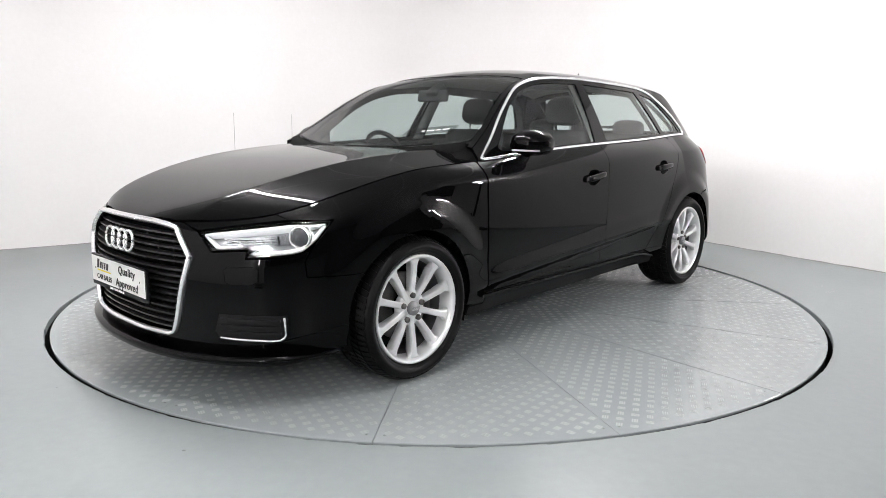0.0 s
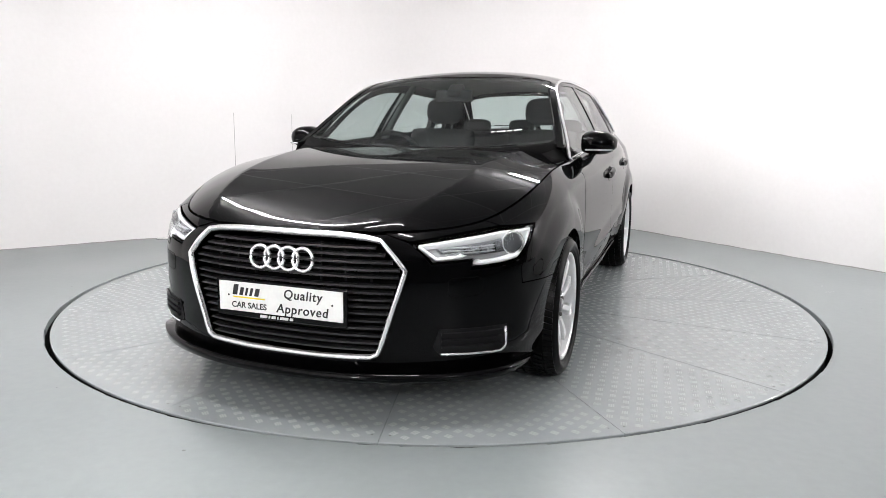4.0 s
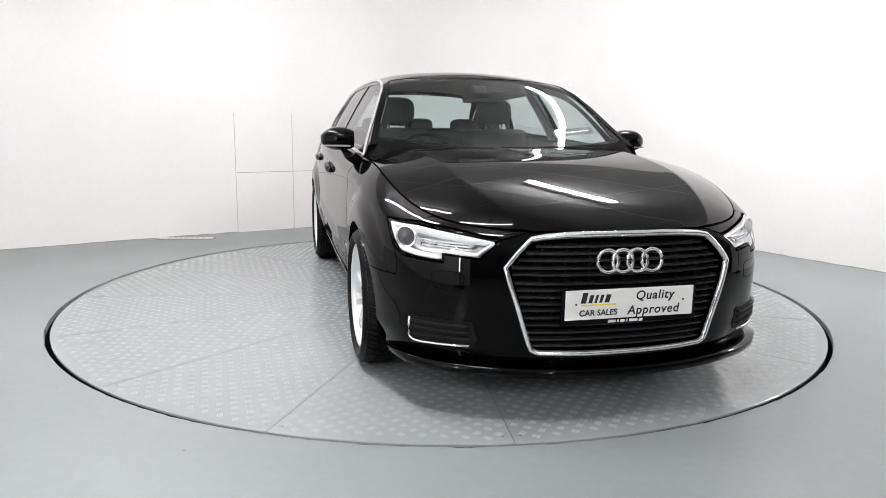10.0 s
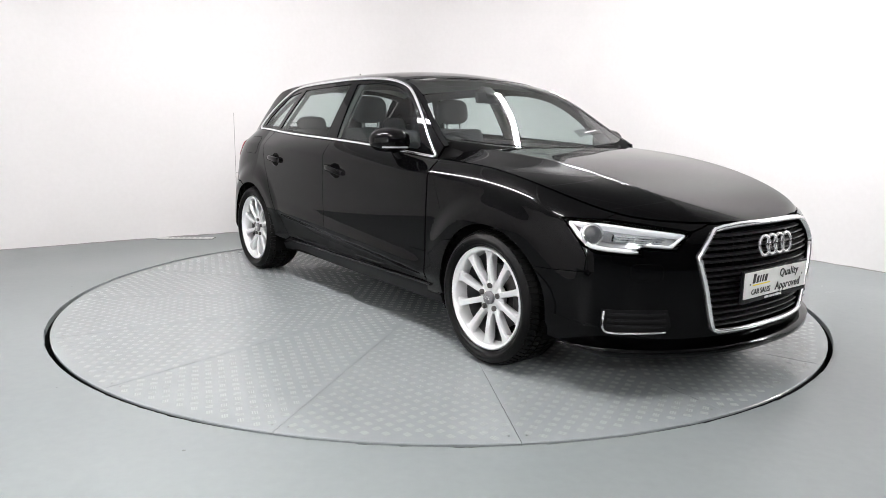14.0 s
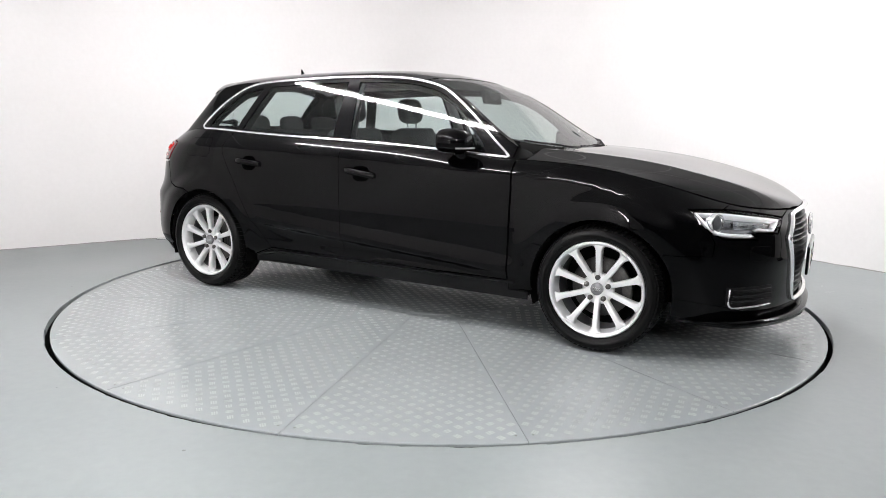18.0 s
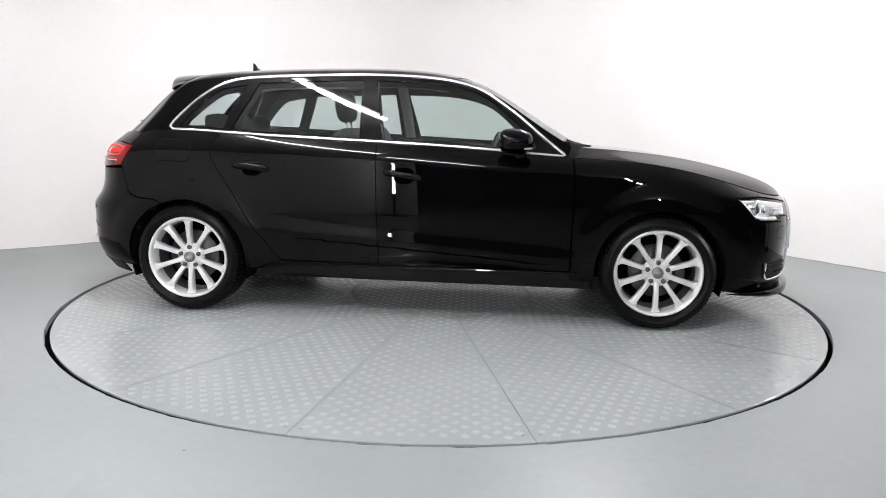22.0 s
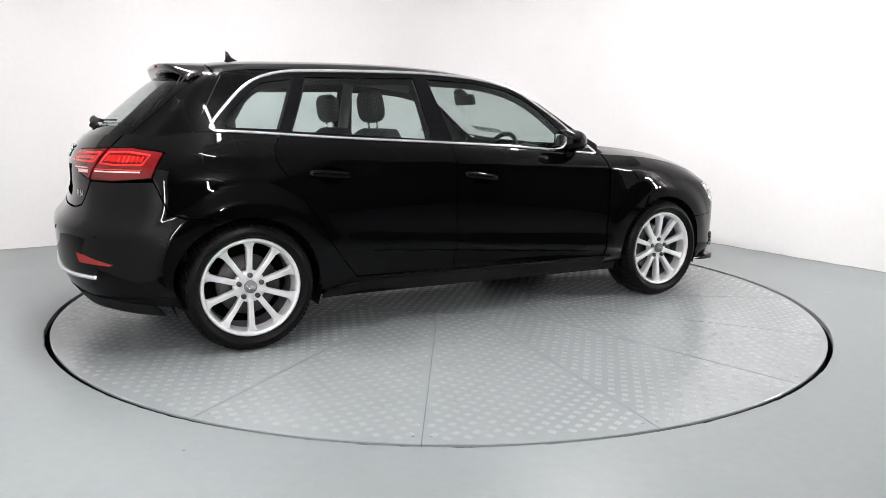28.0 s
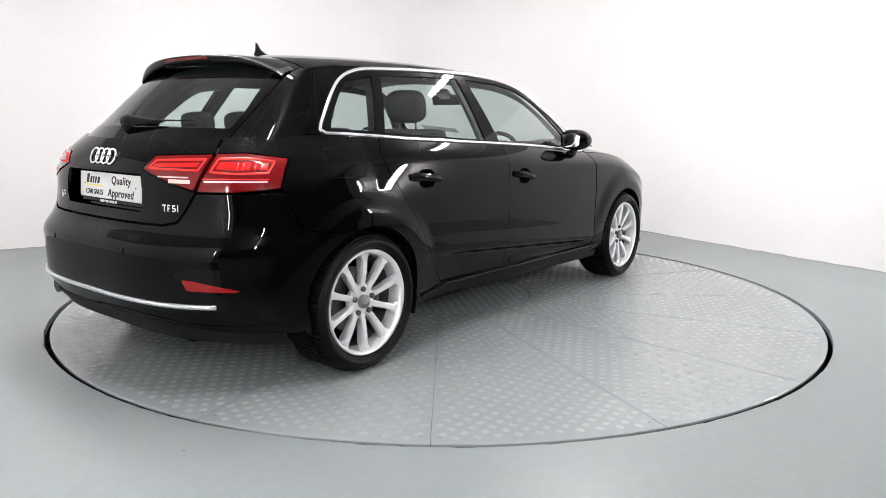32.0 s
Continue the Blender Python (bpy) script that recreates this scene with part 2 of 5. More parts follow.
roof_z = Spline((-2.0, 0.965), (-1.93, 1.02), (-1.75, 1.178), (-1.62, 1.287), (-1.5, 1.352), (-1.38, 1.385), (-1.2, 1.405), (-0.9, 1.419), (-0.5, 1.427), (-0.22, 1.423), (0.0, 1.408), (0.2, 1.372), (0.33, 1.327), (0.48, 1.246), (0.63, 1.152), (0.77, 1.063), (0.92, 0.978), (1.05, 0.915), (1.2, 0.86))
hood_z = Spline((0.85, 0.972), (1.066, 0.957), (1.2, 0.944), (1.47, 0.908), (1.74, 0.848), (1.95, 0.782), (2.06, 0.736), (2.125, 0.702), (2.18, 0.66))


REAR_BOW = Spline((0.0, 0.0), (0.15, 0.004), (0.3, 0.022), (0.45, 0.06), (0.55, 0.105), (0.65, 0.18), (0.75, 0.29))


def roof(x, y):
    """Windscreen, roof and rear window in one sweep."""
    y = abs(y)
    front, back = smooth_step(0.0, 0.5, x), smooth_step(-1.25, -1.6, x)
    e = x + 0.16 * front * y * y - back * REAR_BOW(y)
    crown = (0.045 * (y / 0.55) ** 2 + 0.03 * (y / 0.58) ** 8) * (1 - front) * (1 - 0.35 * back)
    return roof_z(e) - crown


edge_cache = {}


def belt(x):
    """The point on the body's upper edge at the station x."""
    key = round(x, 4)
    if key not in edge_cache:
        a, b = S_REAR, S_FRONT
        for _ in range(34):
            m = (a + b) / 2
            if tub(m, top_z(m)).x < x:
                a = m
            else:
                b = m
        edge_cache[key] = tub(a, top_z(a))
    return edge_cache[key]


def glass_y(x, z):
    """The half width of the cabin's side at x and the height z."""
    b = belt(x)
    d = z - b.z
    return b.y - 0.48 * d - 0.3 * d * d


def side(x, z):
    return Vector((x, glass_y(x, z), z))


def rail_z(x):
    """The height at which the cabin's side meets the roof."""
    a, b = belt(x).z - 0.05, 1.45
    for _ in range(34):
        m = (a + b) / 2
        if roof(x, glass_y(x, m)) > m:
            a = m
        else:
            b = m
    return a


ridge_y = Spline((0.85, 0.57), (1.2, 0.545), (1.46, 0.522), (1.68, 0.507), (1.82, 0.474), (1.95, 0.433), (2.04, 0.404), (2.15, 0.36))


def hood(x, y):
    b = belt(x)
    t = min(abs(y) / max(b.y, 0.02), 1.0)
    ridge = 0.015 * math.exp(-(math.hypot(abs(y) - ridge_y(x), 0.004) - 0.004) / 0.1) * (1 - t ** 8) * smooth_step(2.13, 2.03, x)
    return Vector((x, y, b.z + (hood_z(x) - b.z) * (1 - t ** (3.5 + 2.3 * smooth_step(1.2, 2.1, x))) + ridge))


def normal_of(f, a, b, e=0.002):
    d = (f(a + e, b) - f(a - e, b)).cross(f(a, b + e) - f(a, b - e))
    return d.normalized() if d.length > 1e-12 else Vector((0, 0, 1))


def resample(poly, step):
    out = []
    n = len(poly)
    for i in range(n):
        a, b = Vector(poly[i]), Vector(poly[(i + 1) % n])
        k = max(1, int(math.ceil((b - a).length / step)))
        out += [a.lerp(b, j / k) for j in range(k)]
    return out


def inside(p, poly):
    hit = False
    n = len(poly)
    for i in range(n):
        a, b = poly[i], poly[(i + 1) % n]
        if (a[1] > p[1]) != (b[1] > p[1]) and p[0] < (b[0] - a[0]) * (p[1] - a[1]) / (b[1] - a[1]) + a[0]:
            hit = not hit
    return hit


def shrunk(poly, d):
    n = len(poly)
    area = sum(poly[i][0] * poly[(i + 1) % n][1] - poly[(i + 1) % n][0] * poly[i][1] for i in range(n))
    sgn = 1 if area > 0 else -1
    out = []
    for i in range(n):
        a, b, c = Vector(poly[i - 1]), Vector(poly[i]), Vector(poly[(i + 1) % n])
        u, v = (b - a), (c - b)
        if u.length < 1e-9 or v.length < 1e-9:
            out.append(b)
            continue
        u.normalize(), v.normalize()
        m = Vector((-(u.y + v.y), u.x + v.x)) * sgn
        k = max((1 + u.dot(v)) , 0.5)
        out.append(b + m * (d / k))
    return out


from mathutils.geometry import delaunay_2d_cdt


def skin(f, poly, out_ref, step=0.03, gap=0.0018, lift=0.0, depth=0.012, holes=(), mirror=False):
    """Vertices, faces and normals of a panel: the part of the surface f(a, b) inside poly, with a folded rim."""
    poly = shrunk(poly, gap) if gap else [Vector(p) for p in poly]
    rims = [resample(poly, step * 0.6)] + [resample([Vector(p) for p in h], step * 0.4) for h in holes]
    pts, edges = [], []
    for rim in rims:
        k = len(pts)
        pts += rim
        edges += [(k + i, k + (i + 1) % len(rim)) for i in range(len(rim))]
    xs, ys = [p.x for p in rims[0]], [p.y for p in rims[0]]
    nx, ny = int((max(xs) - min(xs)) / step) + 1, int((max(ys) - min(ys)) / step) + 1
    near = [(p.x, p.y) for p in pts]
    arr = np.array(near)
    for i in range(nx + 1):
        for j in range(ny + 1):
            q = (min(xs) + i * step, min(ys) + j * step)
            if inside(q, rims[0]) and not any(inside(q, h) for h in rims[1:]):
                if np.min((arr[:, 0] - q[0]) ** 2 + (arr[:, 1] - q[1]) ** 2) > (0.45 * step) ** 2:
                    pts.append(Vector(q))
    co, _, faces, _, _, _ = delaunay_2d_cdt(pts, edges, [], 1, 1e-6)
    keep = []
    for t in faces:
        c = (sum(co[i].x for i in t) / 3, sum(co[i].y for i in t) / 3)
        if inside(c, rims[0]) and not any(inside(c, h) for h in rims[1:]):
            keep.append(list(t))
    verts = [f(c.x, c.y) for c in co]
    norms = []
    for c, v in zip(co, verts):
        n = normal_of(f, c.x, c.y)
        if n.dot(out_ref(v)) < 0:
            n = -n
        norms.append(n)
    verts = [v + n * lift for v, n in zip(verts, norms)]
    tris = []
    count = {}
    for t in keep:
        a, b, c = (verts[i] for i in t)
        if (b - a).cross(c - a).dot(norms[t[0]]) < 0:
            t = t[::-1]
        tris.append(t)
        for i in range(3):
            e = (t[i], t[(i + 1) % 3])
            count[e] = 1
    loose = [e for e in count if (e[1], e[0]) not in count]
    if depth:
        ring = {}
        for e in loose:
            for i in e:
                if i not in ring:
                    ring[i] = (len(verts), len(verts) + 1)
                    verts.append(verts[i].copy())
                    verts.append(verts[i] - norms[i] * depth)
                    norms += [norms[i], norms[i]]
        for a, b in loose:
            tris.append([ring[b][0], ring[a][0], ring[a][1], ring[b][1]])
            e = (verts[b] - verts[a]).cross(norms[a])
            for i in (a, b):
                norms[ring[i][0]] = norms[ring[i][1]] = e.normalized() if e.length > 1e-9 else norms[i]
    if mirror:
        verts = [Vector((v.x, -v.y, v.z)) for v in verts]
        norms = [Vector((n.x, -n.y, n.z)) for n in norms]
        tris = [t[::-1] for t in tris]
    return verts, tris, norms


def outward(v):
    return Vector((v.x * 0.25 if abs(v.x) < 1.6 else v.x, v.y * 2, (v.z - 0.75) * 0.3))


def upward(v):
    return Vector((0, 0, 1))


def panels(name, f, poly, ref, material, parent, label="", both=True, **more):
    """One panel, and its twin on the other side of the car."""
    made = []
    for mirror in ((False, True) if both else (False,)):
        v, t, n = skin(f, poly, ref, mirror=mirror, **more)
        made.append(piece(name, v, t, material, parent, label, True, n))
    return made


def arc(cx, cy, r, a0, a1, n=24):
    return [(cx + r * math.cos(radians(a0 + (a1 - a0) * i / n)), cy + r * math.sin(radians(a0 + (a1 - a0) * i / n))) for i in range(n + 1)]


def line(f, a, b, n=20):
    return [(a + (b - a) * i / n, f(a + (b - a) * i / n)) for i in range(n + 1)]

# ---- the room ----
CORNER = Vector((1.06, 4.51, 0))
LEFT, RIGHT = Vector((-0.824, -0.566, 0)).normalized(), Vector((0.531, -0.847, 0)).normalized()
WALL_H, ROUND = 2.72, 1.95
FLOOR_Z = 0.004


def wall_run(name, path, material, label, height=WALL_H, thick=0.12):
    """An upright wall along a path on the floor; its thickness lies on the far side."""
    verts, n = [], len(path)
    for i, q in enumerate(path):
        a, b = path[max(i - 1, 0)], path[min(i + 1, n - 1)]
        d = (b - a).normalized()
        out = Vector((-d.y, d.x, 0)) * thick
        for p in (q, q + out):
            verts += [(p.x, p.y, FLOOR_Z), (p.x, p.y, height)]
    faces = []
    for i in range(n - 1):
        k, j = 4 * i, 4 * i + 4
        faces += [(k, j, j + 1, k + 1), (k + 2, k + 3, j + 3, j + 2), (k + 1, j + 1, j + 3, k + 3)]
    faces += [(0, 1, 3, 2), (4 * n - 4, 4 * n - 2, 4 * n - 1, 4 * n - 3)]
    ob = piece(name, verts, faces, material, None, "", False)
    for f in ob.data.polygons:
        f.use_smooth = False
    return tagged(ob, label, "wall", kind="structure")


left_end, right_end = CORNER + LEFT * 9.5, CORNER + RIGHT * 10.5
bend = []
for i in range(121):
    t = i / 120
    a, c, b = CORNER + LEFT * ROUND, CORNER, CORNER + RIGHT * ROUND
    w = 0.78
    d = (1 - t) ** 2 + 2 * w * t * (1 - t) + t * t
    bend.append((a * (1 - t) ** 2 + c * 2 * w * t * (1 - t) + b * t * t) / d)
wall_run("wall_left", [left_end, CORNER + LEFT * ROUND], WALL_PAINT, "smooth white painted studio wall meeting the grey floor")
wall_run("wall_corner", bend, WALL_PAINT, "white studio wall rounded in a wide curve")
WHITE_END = CORNER + RIGHT * 6.85
wall_run("wall_right", [CORNER + RIGHT * ROUND, WHITE_END], WALL_PAINT, "smooth white painted studio wall with a scuffed foot")
# Added out of view, so that the car mirrors darkness past the white wall.
wall_run("wall_right_open", [WHITE_END, right_end], ROOM_DARK, "unseen dark wall past the end of the white studio wall, added for dark reflections")
sweep_a, sweep_q, sweep_b = Vector((-1.05, -4.4, 0)), Vector((-6.4, -0.6, 0)), CORNER + LEFT * 7.6 - Vector((-0.566, 0.824, 0)) * 0.02
wall_run("wall_curve", [sweep_a * (1 - i / 40) ** 2 + sweep_q * 2 * (i / 40) * (1 - i / 40) + sweep_b * (i / 40) ** 2 for i in range(41)], WALL_PAINT, "white studio wall curving round the open side of the turntable")
# Unseen dark walls close the room and keep the paint's reflections dark.
far = left_end + RIGHT * 10.5
wall_run("wall_behind", [right_end, right_end + (far - right_end) * 1.0], ROOM_DARK, "unseen dark wall behind the camera, added for dark reflections")
wall_run("wall_side", [far, left_end], ROOM_DARK, "unseen dark wall at the open side of the studio, added for dark reflections")

TABLE_R, GAP = 2.249, 0.025


def floor_mesh():
    """The floor round the pit; its cut edge is chipped here and there."""
    verts, n = [], 900
    rng = random.Random(11)
    chip = 0.0
    for i in range(n):
        a = 2 * math.pi * i / n
        d = Vector((math.cos(a), math.sin(a), 0))
        chip = chip * 0.7 + (rng.uniform(0.002, 0.008) if rng.random() < 0.07 else rng.uniform(0, 0.0008))
        r0 = TABLE_R + GAP - 0.003 + min(chip, 0.007)
        for r, z in ((r0 - 0.001, FLOOR_Z - 0.03), (r0, FLOOR_Z - 0.003), (r0 + 0.003, FLOOR_Z), (2.7, FLOOR_Z), (14.0, FLOOR_Z)):
            verts.append(d * r + Vector((0, 0, z)))
    return verts, [f[::-1] for f in grid_faces(n, 5, True)]


floor = tagged(piece("floor", *floor_mesh(), FLOOR_PAINT, None, "", False), "grey-green painted concrete floor, scuffed and slightly glossy", "floor", kind="structure")

# The gap's deep shade is put into the pit's near-black colour.
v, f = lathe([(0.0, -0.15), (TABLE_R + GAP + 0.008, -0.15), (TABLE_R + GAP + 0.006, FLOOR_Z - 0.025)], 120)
tagged(piece("turntable_pit", [(p[0], -p[2], p[1]) for p in v], f, DARK, None, "", False), "pit under the turntable's rim, its shade put into a black colour", "pit", kind="structure")

mid = (left_end + right_end) / 2
CEIL_PAINT = weather(shader("grey_ceiling_tile", (0.35, 0.35, 0.35), 0.8), ((0.48, 0.48, 0.48), (0.55, 0.55, 0.55)), 1.0, 20, 0.1)
GRID_PAINT = shader("white_ceiling_grid", (0.8, 0.8, 0.8), 0.4)


def ceiling_mesh():
    """Grey tiles with the thin white bars of their grid, square to the walls."""
    bm = bmesh.new()
    box(bm, (-10, -10, 0), (10, 10, 0.1))
    tiles = len(bm.faces)
    for i in range(-8, 9):
        box(bm, (i * 1.2 - 0.012, -9.9, -0.006), (i * 1.2 + 0.012, 9.9, -0.001))
        box(bm, (-9.9, i * 1.2 + 0.588, -0.0045), (9.9, i * 1.2 + 0.612, -0.0005))
    bm.faces.ensure_lookup_table()
    for f in bm.faces[tiles:]:
        f.material_index = 1
    return bm


ceiling = part("ceiling", ceiling_mesh(), CEIL_PAINT)
ceiling.data.materials.append(GRID_PAINT)
ceiling.matrix_basis = pose(mid.x, mid.y, WALL_H, 0, 0, -45)
tagged(ceiling, "grey tiled studio ceiling with a thin white grid", "ceiling", kind="structure")


def strip_light(x, y, z, turn, length, width=0.05):
    """A long ceiling luminaire."""
    bm = bmesh.new()
    box(bm, (-length / 2, -width / 2 - 0.02, 0), (length / 2, width / 2 + 0.02, 0.06), 0.008)
    lamp = part("strip_light", bm, WHITE_PLATE)
    bm = bmesh.new()
    box(bm, (-length / 2 + 0.02, -width / 2, -0.045), (length / 2 - 0.02, width / 2, -0.001), 0.012)
    part("diffuser", bm, STRIP, lamp, "glowing white diffuser")
    lamp.matrix_basis = pose(x, y, z, 0, 0, turn)
    return tagged(lamp, "long white strip light with a glowing diffuser under the ceiling", "lamp", "strip lights on the ceiling")


for x, y, turn, length in STRIPS:
    strip_light(x, y, WALL_H - 0.07, turn, length)


def light_column(x, y, turn, low, length, power, width):
    """An upright light bar on a weighted foot, out of the camera's view; the third stands in for a ceiling strip."""
    bm = bmesh.new()
    box(bm, (-0.14, -0.14, 0.0), (0.14, 0.14, 0.03), 0.01)
    stand = part("light_column", bm, TRIM)
    bm = bmesh.new()
    box(bm, (-0.012, -0.015, 0.03), (0.012, 0.008, low), 0.004)
    box(bm, (-width / 2 - 0.006, -0.02, low - 0.02), (width / 2 + 0.006, 0.015, low + length + 0.02), 0.006)
    part("housing", bm, TRIM, stand)
    bm = bmesh.new()
    box(bm, (-width / 2, 0.017, low), (width / 2, 0.04, low + length), 0.008)
    part("diffuser", bm, glowing("light_bar_diffuser", (1.0, 0.972, 0.985), power), stand, "glowing white light bar")
    stand.matrix_basis = pose(x, y, FLOOR_Z, 0, 0, turn - 90)
    return tagged(stand, "unseen upright white light bar on a black stand", "lamp", "light columns round the turntable")


for column in COLUMNS:
    light_column(*column)

# ---- the turntable ----
table = tagged(new("turntable"), "round grey painted turntable of tread plate segments sunk into the floor", "turntable")
SEAM0, SEAMS, DISC_R = -7.6, 16, 0.585


def deck_panel():
    a0, a1 = radians(0.028), radians(360 / SEAMS - 0.028)
    verts, faces = [], []
    n = 10
    for i in range(n + 1):
        a = a0 + (a1 - a0) * i / n
        c, k = math.cos(a), math.sin(a)
        verts += [(r * c, r * k, z) for r, z in ((DISC_R, -0.01), (DISC_R, -0.001), (DISC_R + 0.002, 0), (TABLE_R - 0.003, 0), (TABLE_R, -0.003), (TABLE_R, -0.0095))]
    faces = [f[::-1] for f in grid_faces(n + 1, 6)]
    for i in (0, n):
        k = [i * 6 + j for j in range(6)]
        faces.append(k if i else k[::-1])
    return data_of("deck_panel", verts, faces, PLATE_PAINT, False)


deck = deck_panel()
for i in range(SEAMS):
    ob = new("deck_panel", deck)
    ob.parent = table
    ob.matrix_basis = pose(0, 0, 0, 0, 0, SEAM0 + i * 360 / SEAMS)
v, f = lathe([(0.0, 0.0), (DISC_R - 0.006, 0.0), (DISC_R - 0.003, -0.002), (DISC_R - 0.003, -0.03)], 64)
piece("centre_plate", [(p[0], -p[2], p[1]) for p in v], f, PLATE_PAINT, table, "", False)
# The drum is near-black too, as shade inside the gap.
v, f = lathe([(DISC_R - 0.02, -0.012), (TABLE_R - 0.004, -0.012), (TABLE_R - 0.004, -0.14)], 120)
piece("drum", [(p[0], -p[2], p[1]) for p in v], f, DARK, table, "drum under the deck, coloured black for the shade in the gap", False)


def treads():
    """Raised five-bar pattern, laid segment by segment."""
    rng = random.Random(5)
    verts, faces = [], []
    pitch = 0.054
    for seg in range(SEAMS + 1):
        a = radians(SEAM0 + (seg + 0.5) * 360 / SEAMS)
        ca, sa = math.cos(a), math.sin(a)
        half = radians(180 / SEAMS)
        reach = 60 if seg < SEAMS else 15
        for i in range(-reach, reach):
            for j in range(-reach, reach):
                u, w = i * pitch * 0.7071, j * pitch * 0.7071
                if (i + j) % 2:
                    continue
                r = math.hypot(u, w)
                if seg == SEAMS:
                    if r > DISC_R - 0.03:
                        continue
                elif u <= 0 or not DISC_R + 0.03 < r < TABLE_R - 0.035 or abs(math.atan2(w, u)) > half - 0.018 / r:
                    continue
                turn = radians(45 if (i % 2) else -45)
                h = 0.0008 * rng.uniform(0.6, 1.1)
                c, k = math.cos(turn), math.sin(turn)
                for b in (-1, 0, 1):
                    ln, off = 0.0155 - 0.001 * abs(b), b * 0.0085
                    quad = []
                    for p, q in ((-ln, -0.003), (ln, -0.003), (ln, 0.003), (-ln, 0.003)):
                        x, y = u + c * p - k * (q + off), w + k * p + c * (q + off)
                        quad.append((ca * x - sa * y, sa * x + ca * y, 0.0002))
                    ridge = []
                    for p in (-ln * 0.7, ln * 0.7):
                        x, y = u + c * p - k * off, w + k * p + c * off
                        ridge.append((ca * x - sa * y, sa * x + ca * y, h))
                    n = len(verts)
                    verts += quad + ridge
                    faces += [(n, n + 1, n + 5, n + 4), (n + 2, n + 3, n + 4, n + 5), (n + 1, n + 2, n + 5), (n + 3, n, n + 4)]
    return verts, faces


ob = piece("tread_pattern", *treads(), TREAD_PAINT, table, "raised five-bar tread pattern", False)
ob["kind"] = "stuff"

# ---- the car ----
car = tagged(new("car"), "glossy black five-door hatchback with silver alloy wheels on the turntable", "car")
FRONT2, REAR2 = 2 * S_FRONT, 2 * S_REAR


def both_ways(half, total):
    """A half outline and its mirror image, joined to one."""
    return half + [(total - a, b) for a, b in reversed(half) if abs(total - 2 * a) > 1e-6]


ARCH_Z, ARCH_R = 0.308, 0.338
door_front_edge = [(0.846, 0.302), (0.849, 0.5), (0.855, 0.76), (0.848, 0.9)]
rear_edge = [(-0.775, 0.312), (-0.82, 0.365), (-0.91, 0.481), (-1.037, 0.696), (-1.12, 0.815), (-1.168, 0.885), (-1.18, 0.925), (-1.172, 0.965), (-1.145, 1.0)]
front_door = panels("front_door", tub, [(-0.206, 0.302)] + door_front_edge + line(top_z, 0.838, -0.221), outward, PAINT, car, step=0.017)
rear_door = panels("rear_door", tub, [(-0.206, 0.302)] + line(top_z, -0.221, -1.135) + rear_edge[::-1], outward, PAINT, car, step=0.017)
fender = [(0.85, 0.25)] + [q for q in arc(AXLE, ARCH_Z, ARCH_R, 188, 36)] + [(1.72, 0.508), (1.80, 0.510), (1.808, 0.57), (1.785, 0.62), (1.747, 0.675), (1.719, 0.719), (1.865, 0.7185)] + line(top_z, 1.90, 0.855) + [(0.855, 0.9), (0.862, 0.76), (0.856, 0.5)]
panels("front_fender", tub, fender, outward, PAINT, car, step=0.017)
quarter = rear_edge + line(top_z, -1.155, -1.955) + [(-1.975, 0.958), (-1.858, 0.961), (-1.70, 0.941), (-1.741, 0.826), (-1.736, 0.815), (-1.683, 0.689), (-1.66, 0.668), (-1.60, 0.652), (-1.50, 0.645)] + arc(-AXLE, ARCH_Z, ARCH_R, 112, -8, 30) + [(-0.94, 0.25), (-0.78, 0.305)]
panels("rear_quarter_panel", tub, quarter, outward, PAINT, car, step=0.017)
panels("sill", tub, [(-0.95, 0.2), (0.955, 0.2), (0.955, 0.246), (0.85, 0.248), (0.85, 0.298), (-0.78, 0.3), (-0.93, 0.246)], outward, TRIM, car, "black plastic side sill")
LAMP = [(1.722, 0.7175), (1.865, 0.717), (2.028, 0.6965), (2.199, 0.6705), (2.14, 0.603), (2.004, 0.614), (2.008, 0.583), (1.84, 0.591), (1.79, 0.618), (1.75, 0.675)]
GRILLE = both_ways([(2.54, 0.692), (2.45, 0.690), (2.36, 0.684), (2.305, 0.6745), (2.232, 0.577), (2.25, 0.52), (2.335, 0.275), (2.36, 0.263), (2.545, 0.259)][::-1], FRONT2)
bumper = both_ways(arc(AXLE, ARCH_Z, ARCH_R, -16, 36, 14) + [(1.72, 0.508), (1.80, 0.510), (1.808, 0.57), (1.79, 0.614), (1.84, 0.588), (2.01, 0.58), (2.008, 0.611), (2.142, 0.6), (2.203, 0.6705), (2.28, 0.6975), (2.45, 0.697), (S_FRONT, 0.698)], FRONT2)
panels("bonnet_lip", tub, [(1.87, 0.7205), (2.028, 0.6995), (2.202, 0.6735), (2.28, 0.7)] + line(top_z, 2.28, 1.9, 8)[1:], outward, PAINT, car)
bumper = bumper[:-1] + [bumper[-1], (FRONT2 - 1.75, 0.2), (FRONT2 - 2.0, 0.185), (S_FRONT, 0.18), (2.0, 0.185), (1.75, 0.2)]
panels("front_bumper", tub, bumper, outward, PAINT, car, "", False, step=0.02, holes=[GRILLE])
r_bumper = both_ways(arc(-AXLE, ARCH_Z, ARCH_R, 196, 112, 18) + [(-1.50, 0.641), (-1.60, 0.648), (-1.66, 0.664), (-1.683, 0.684), (-1.738, 0.812), (-1.904, 0.808), (-2.043, 0.808), (-2.12, 0.692), (-2.18, 0.678), (-2.443, 0.676), (S_REAR, 0.676)], REAR2)
